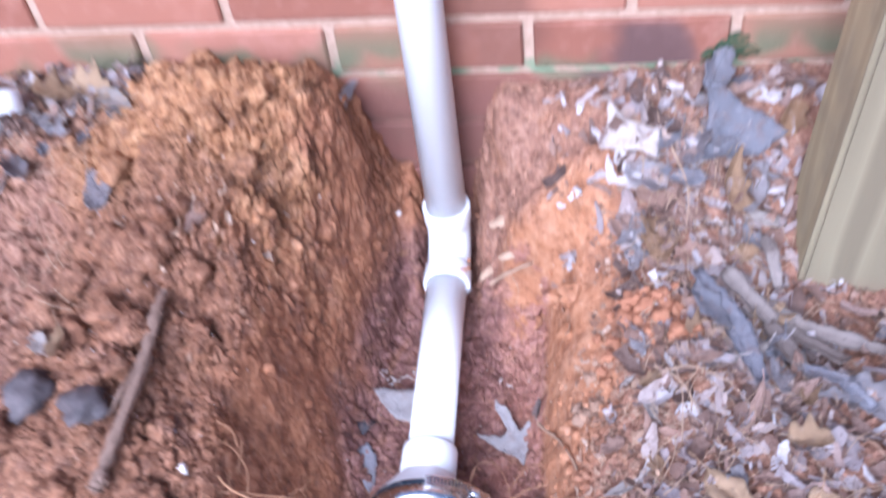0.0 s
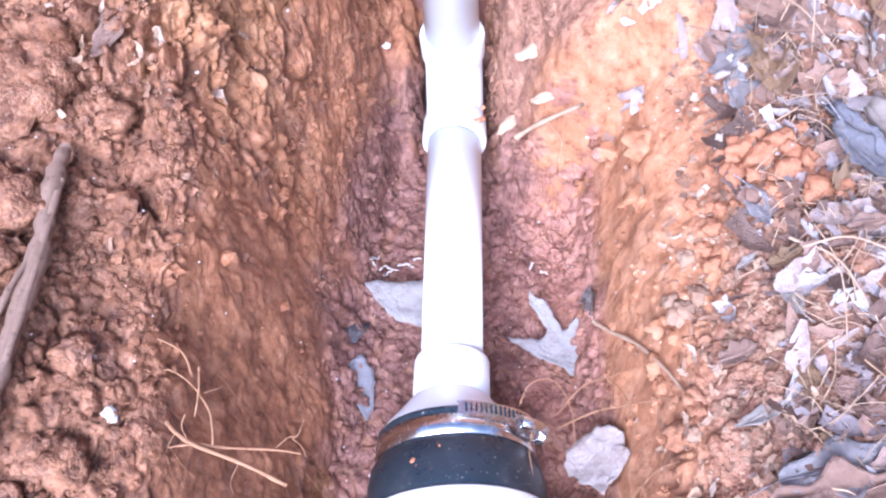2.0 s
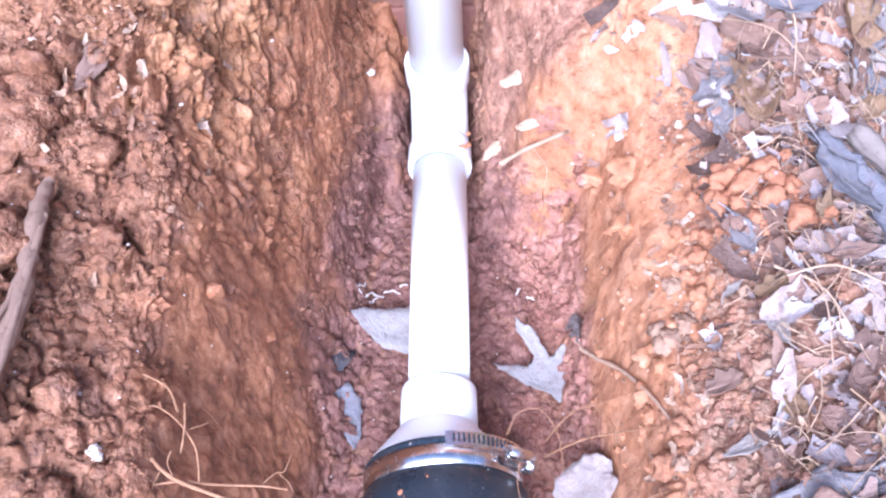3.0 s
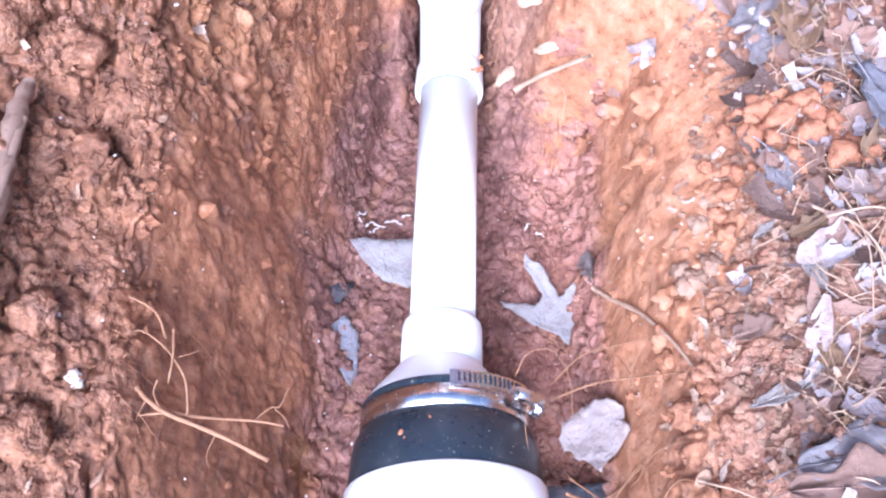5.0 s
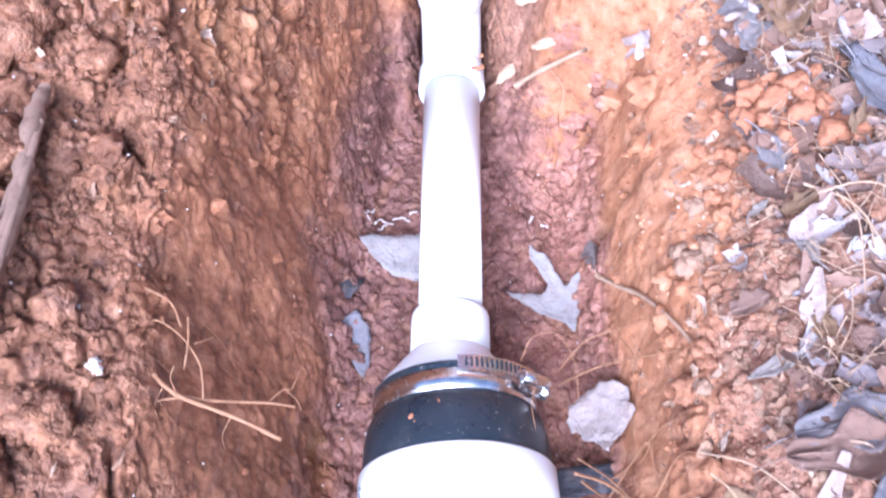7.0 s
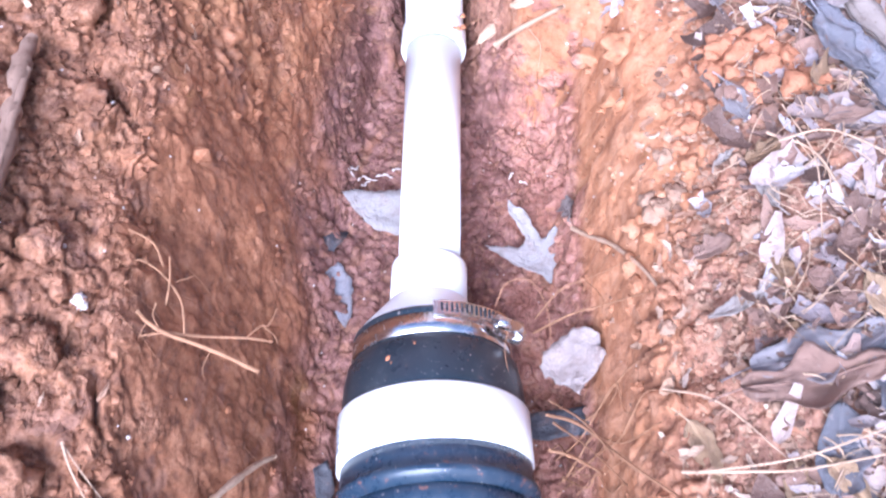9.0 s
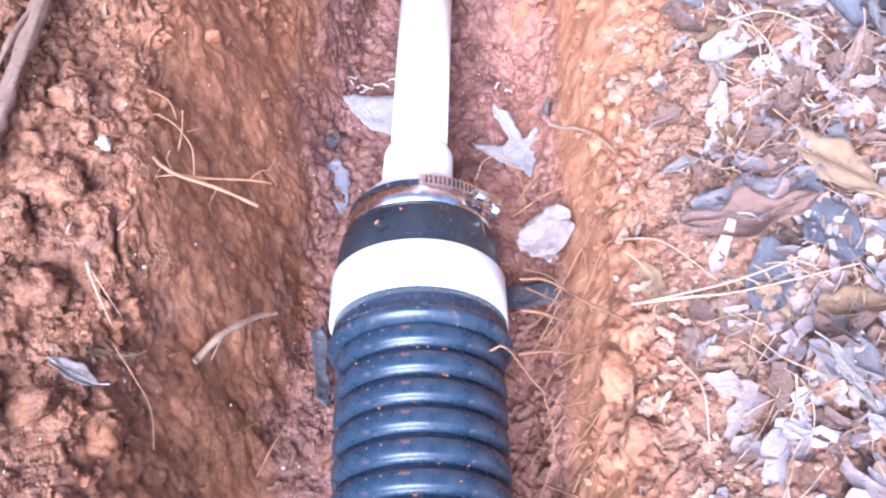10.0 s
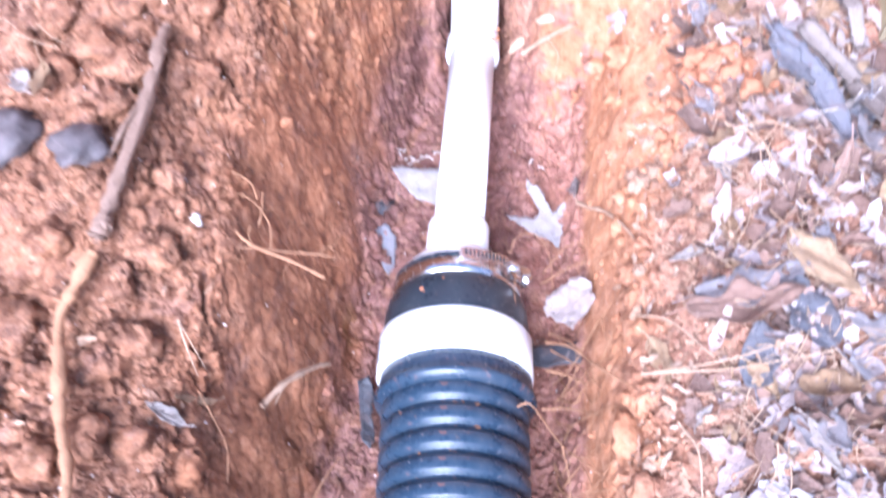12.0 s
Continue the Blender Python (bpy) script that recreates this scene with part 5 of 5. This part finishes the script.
clod("stone", -0.180, -0.137, 0.0045, PALESTONE, "tiny white stone on the bank", "stone", 407)


def crumbs(name, count, seed, region, sizes, material, label):
    """Loose crumbs strewn over a region: ((x, y) at random)."""
    rnd = random.Random(seed)
    shapes = []
    for k in range(7):
        bm = lump(500 + k + seed, 1.0, 0.72, 0.85, 2 if k < 3 else 1)
        bm.verts.ensure_lookup_table()
        shapes.append((np.array([v.co for v in bm.verts]), np.array([[v.index for v in f.verts] for f in bm.faces])))
        bm.free()
    V, F, o = [], [], 0
    for k in range(count):
        x, y = region(rnd)
        if y > WALL_Y - 0.006:
            continue
        s = sizes[0] * (sizes[1] / sizes[0]) ** (rnd.random() ** 2.2)
        v, f = shapes[k % 7]
        a = rnd.uniform(0, 6.28)
        c, d = math.cos(a), math.sin(a)
        q = v @ np.array([[c, d, 0], [-d, c, 0], [0, 0, 1]]) * s * np.array([rnd.uniform(0.8, 1.3), 1, 1])
        V.append(q + np.array(above(x, y, -s * 0.1)))
        F.append(f + o)
        o += len(v)
    tagged(part(name, (np.concatenate(V).tolist(), np.concatenate(F).tolist()), material, smoothly=False), label, "soil crumbs", kind="stuff")


crumbs("spoil_crumbs", 2600, 61, lambda r: (-0.16 - abs(r.gauss(0, 0.11)), r.uniform(-0.5, 0.08)), (0.0010, 0.0062), SOIL, "loose crumbs of red clay on the spoil")
crumbs("bank_crumbs", 130, 67, lambda r: (r.uniform(-0.18, -0.085), r.uniform(-0.45, 0.2)), (0.0009, 0.0030), SOIL, "clay crumbs stuck to the trench bank")
crumbs("heap_crumbs", 2400, 62, lambda r: (r.gauss(-0.2, 0.075), r.gauss(0.19, 0.085)), (0.0012, 0.0068), SOIL, "ochre clay crumbs on the heap")
crumbs("bed_crumbs", 1900, 63, lambda r: (r.uniform(-0.115, 0.12), r.uniform(-0.4, 0.32)), (0.0010, 0.0070), SOIL, "damp crumbs in the trench bed")
crumbs("shelf_crumbs", 520, 64, lambda r: (0.125 + abs(r.gauss(0, 0.06)), r.uniform(-0.45, 0.25)), (0.0009, 0.0048), SOIL, "orange clay crumbs on the shelf")
crumbs("litter_crumbs", 2200, 66, lambda r: (0.17 + abs(r.gauss(0, 0.11)), r.uniform(-0.5, 0.22)), (0.0010, 0.0046), GRIT, "brown and tan soil crumbs among the leaf litter")
crumbs("gritty_earth", 2600, 68, lambda r: (r.gauss(0.205, 0.028), r.uniform(-0.42, 0.06)), (0.0007, 0.0032), GRIT, "brown and tan grit between shelf and litter")
# pale stones; many of the tiny ones imitate glints on wet clay
crumbs("pale_grit", 520, 65, lambda r: (r.uniform(-0.32, 0.3), r.uniform(-0.4, 0.2)), (0.0005, 0.0014), PALESTONE, "pale grit scattered on the clay, partly standing in for wet glints")
fleck = random.Random(91)
for k, (x, y) in enumerate(((-0.080, 0.126), (-0.078, 0.121), (-0.074, 0.124), (-0.068, 0.117), (-0.060, 0.119), (-0.053, 0.122), (-0.046, 0.124), (-0.038, 0.128), (0.064, 0.117), (0.074, 0.113), (-0.064, 0.110))):
    a, p = fleck.uniform(-0.6, 0.9), []
    for i in range(4):
        p.append(above(x + 0.0028 * i * math.cos(a) + fleck.uniform(-0.0012, 0.0012), y + 0.0028 * i * math.sin(a) + fleck.uniform(-0.0016, 0.0016), 0.003))
    strand("thread_scrap", p, 0.0010, 0.0006, PALESTONE, "white frayed thread scrap in the trench bed", "thread", (), 0.5, 600 + k, 0.0, "thread scraps")


def fine_roots(count, seed, spot, reach, label, group):
    """Wandering hair roots over the earth."""
    rnd = random.Random(seed)
    for k in range(count):
        x, y, a = spot(rnd)
        p, n = [], rnd.randint(4, 7)
        for i in range(n):
            p.append(above(x, y, 0.0015 + 0.006 * math.sin(math.pi * i / (n - 1)) * rnd.random()))
            a += rnd.gauss(0, 0.45)
            x, y = x + reach / n * math.cos(a), y + reach / n * math.sin(a)
        r = rnd.uniform(0.0003, 0.0007)
        strand("hair_root", p, r, r * 0.5, ROOT, label, "root", (), 0.2, seed + k, 0.0, group)


fine_roots(20, 700, lambda r: (r.uniform(-0.175, -0.11), r.uniform(-0.155, -0.07), r.uniform(-1.6, 0.9)), 0.026, "hair root on the trench bank", "hair roots on the bank")
fine_roots(14, 720, lambda r: (r.uniform(0.09, 0.125), r.uniform(0.1, 0.22), r.uniform(-0.6, 0.9)), 0.03, "hair root in the clay bank", "hair roots in the clay")
fine_roots(14, 740, lambda r: (r.uniform(0.10, 0.13), r.uniform(-0.3, 0.05), r.uniform(-0.9, 0.5)), 0.026, "hair root in the clay bank", "hair roots in the clay")
fine_roots(44, 780, lambda r: (r.gauss(0.123, 0.004), r.uniform(-0.36, 0.19), r.uniform(1.2, 5.4)), 0.020, "hair root fringing the edge of the clay", "hair roots at the edge")
strand("root", [(0.050, -0.062, 0.048), (0.058, -0.052, 0.062), (0.074, -0.050, 0.062), (0.086, -0.062, 0.046), (0.090, -0.078, 0.02)], 0.0008, 0.0005, ROOT, "fine rootlet looped over the clamp screw", "root",
       [([(0.058, -0.085, 0.054), (0.056, -0.098, 0.05), (0.058, -0.112, 0.046)], 0.0007, 0.0004)], 0.15, 63)


def plastic_cap():
    """White plastic end cap beside the wall."""
    t = tagged(empty("plastic_cap", Matrix.Translation(above(-0.462, 0.243, 0.024)) @ pose(0, 0, 0, 50, 0, 20)), "white plastic cap lying by the wall", "cap")
    part("rim", turned(shell([(-0.012, 0.0235), (-0.010, 0.025), (0.010, 0.025), (0.012, 0.0235)], 0.004), 48), PVC, t)
    part("disc", turned([(0.009, 0.0215), (0.011, 0.0215), (0.011, 0.005), (0.009, 0.005)], 48), PVC, t)


plastic_cap()


# ---- brick wall of the house, its nearest bricks single ----
def brick_wall():
    course, mod, joint = 0.0677, 0.2125, 0.312
    w = empty("wall_north")
    tagged(w, "red brick house wall with pale mortar and green algae", "wall", kind="structure")
    bm = bmesh.new()
    bmesh.ops.create_cube(bm, size=1.0)
    for v in bm.verts:
        v.co = Vector((v.co.x * 6.0, WALL_Y + 0.006 + (v.co.y + 0.5) * 0.2, -0.3 + (v.co.z + 0.5) * 1.081))
    part("mortar", bm, MORTAR, w, smoothly=False)
    bm = bmesh.new()
    bmesh.ops.create_cube(bm, size=1.0)
    for v in bm.verts:
        v.co = Vector((v.co.x * (mod - 0.0115), v.co.y * 0.09, v.co.z * (course - 0.0115)))
    bmesh.ops.bevel(bm, geom=bm.edges[:], offset=0.0025, segments=1, affect="EDGES")
    me = bpy.data.meshes.new("brick")
    bm.to_mesh(me)
    bm.free()
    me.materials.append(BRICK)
    rest_v, rest_f = [], []
    rnd = random.Random(5)
    base_v = [tuple(v.co) for v in me.vertices]
    base_f = [tuple(p.vertices) for p in me.polygons]
    for r in range(-9, 34):
        z = joint + course * (r + 0.5)
        for c in range(-14, 14):
            x = -0.215 + mod * (c + 0.5 * (r % 2)) + mod / 2
            y = WALL_Y + 0.045 + rnd.uniform(-0.0012, 0.0012)
            if abs(x) > 2.85 or z > 0.77:
                continue
            if abs(x) < 0.95 and -6 <= r <= 8:
                ob = new("brick", me)
                ob.parent = w
                ob.matrix_basis = pose(x, y, z, 0, rnd.uniform(-0.35, 0.35), rnd.uniform(-0.3, 0.3))
            else:
                o = len(rest_v)
                rest_v += [(a + x, b + y, d + z) for a, b, d in base_v]
                rest_f += [tuple(i + o for i in f) for f in base_f]
    tagged(part("upper_bricks", (rest_v, rest_f), BRICK, w, smoothly=False), kind="stuff")


brick_wall()
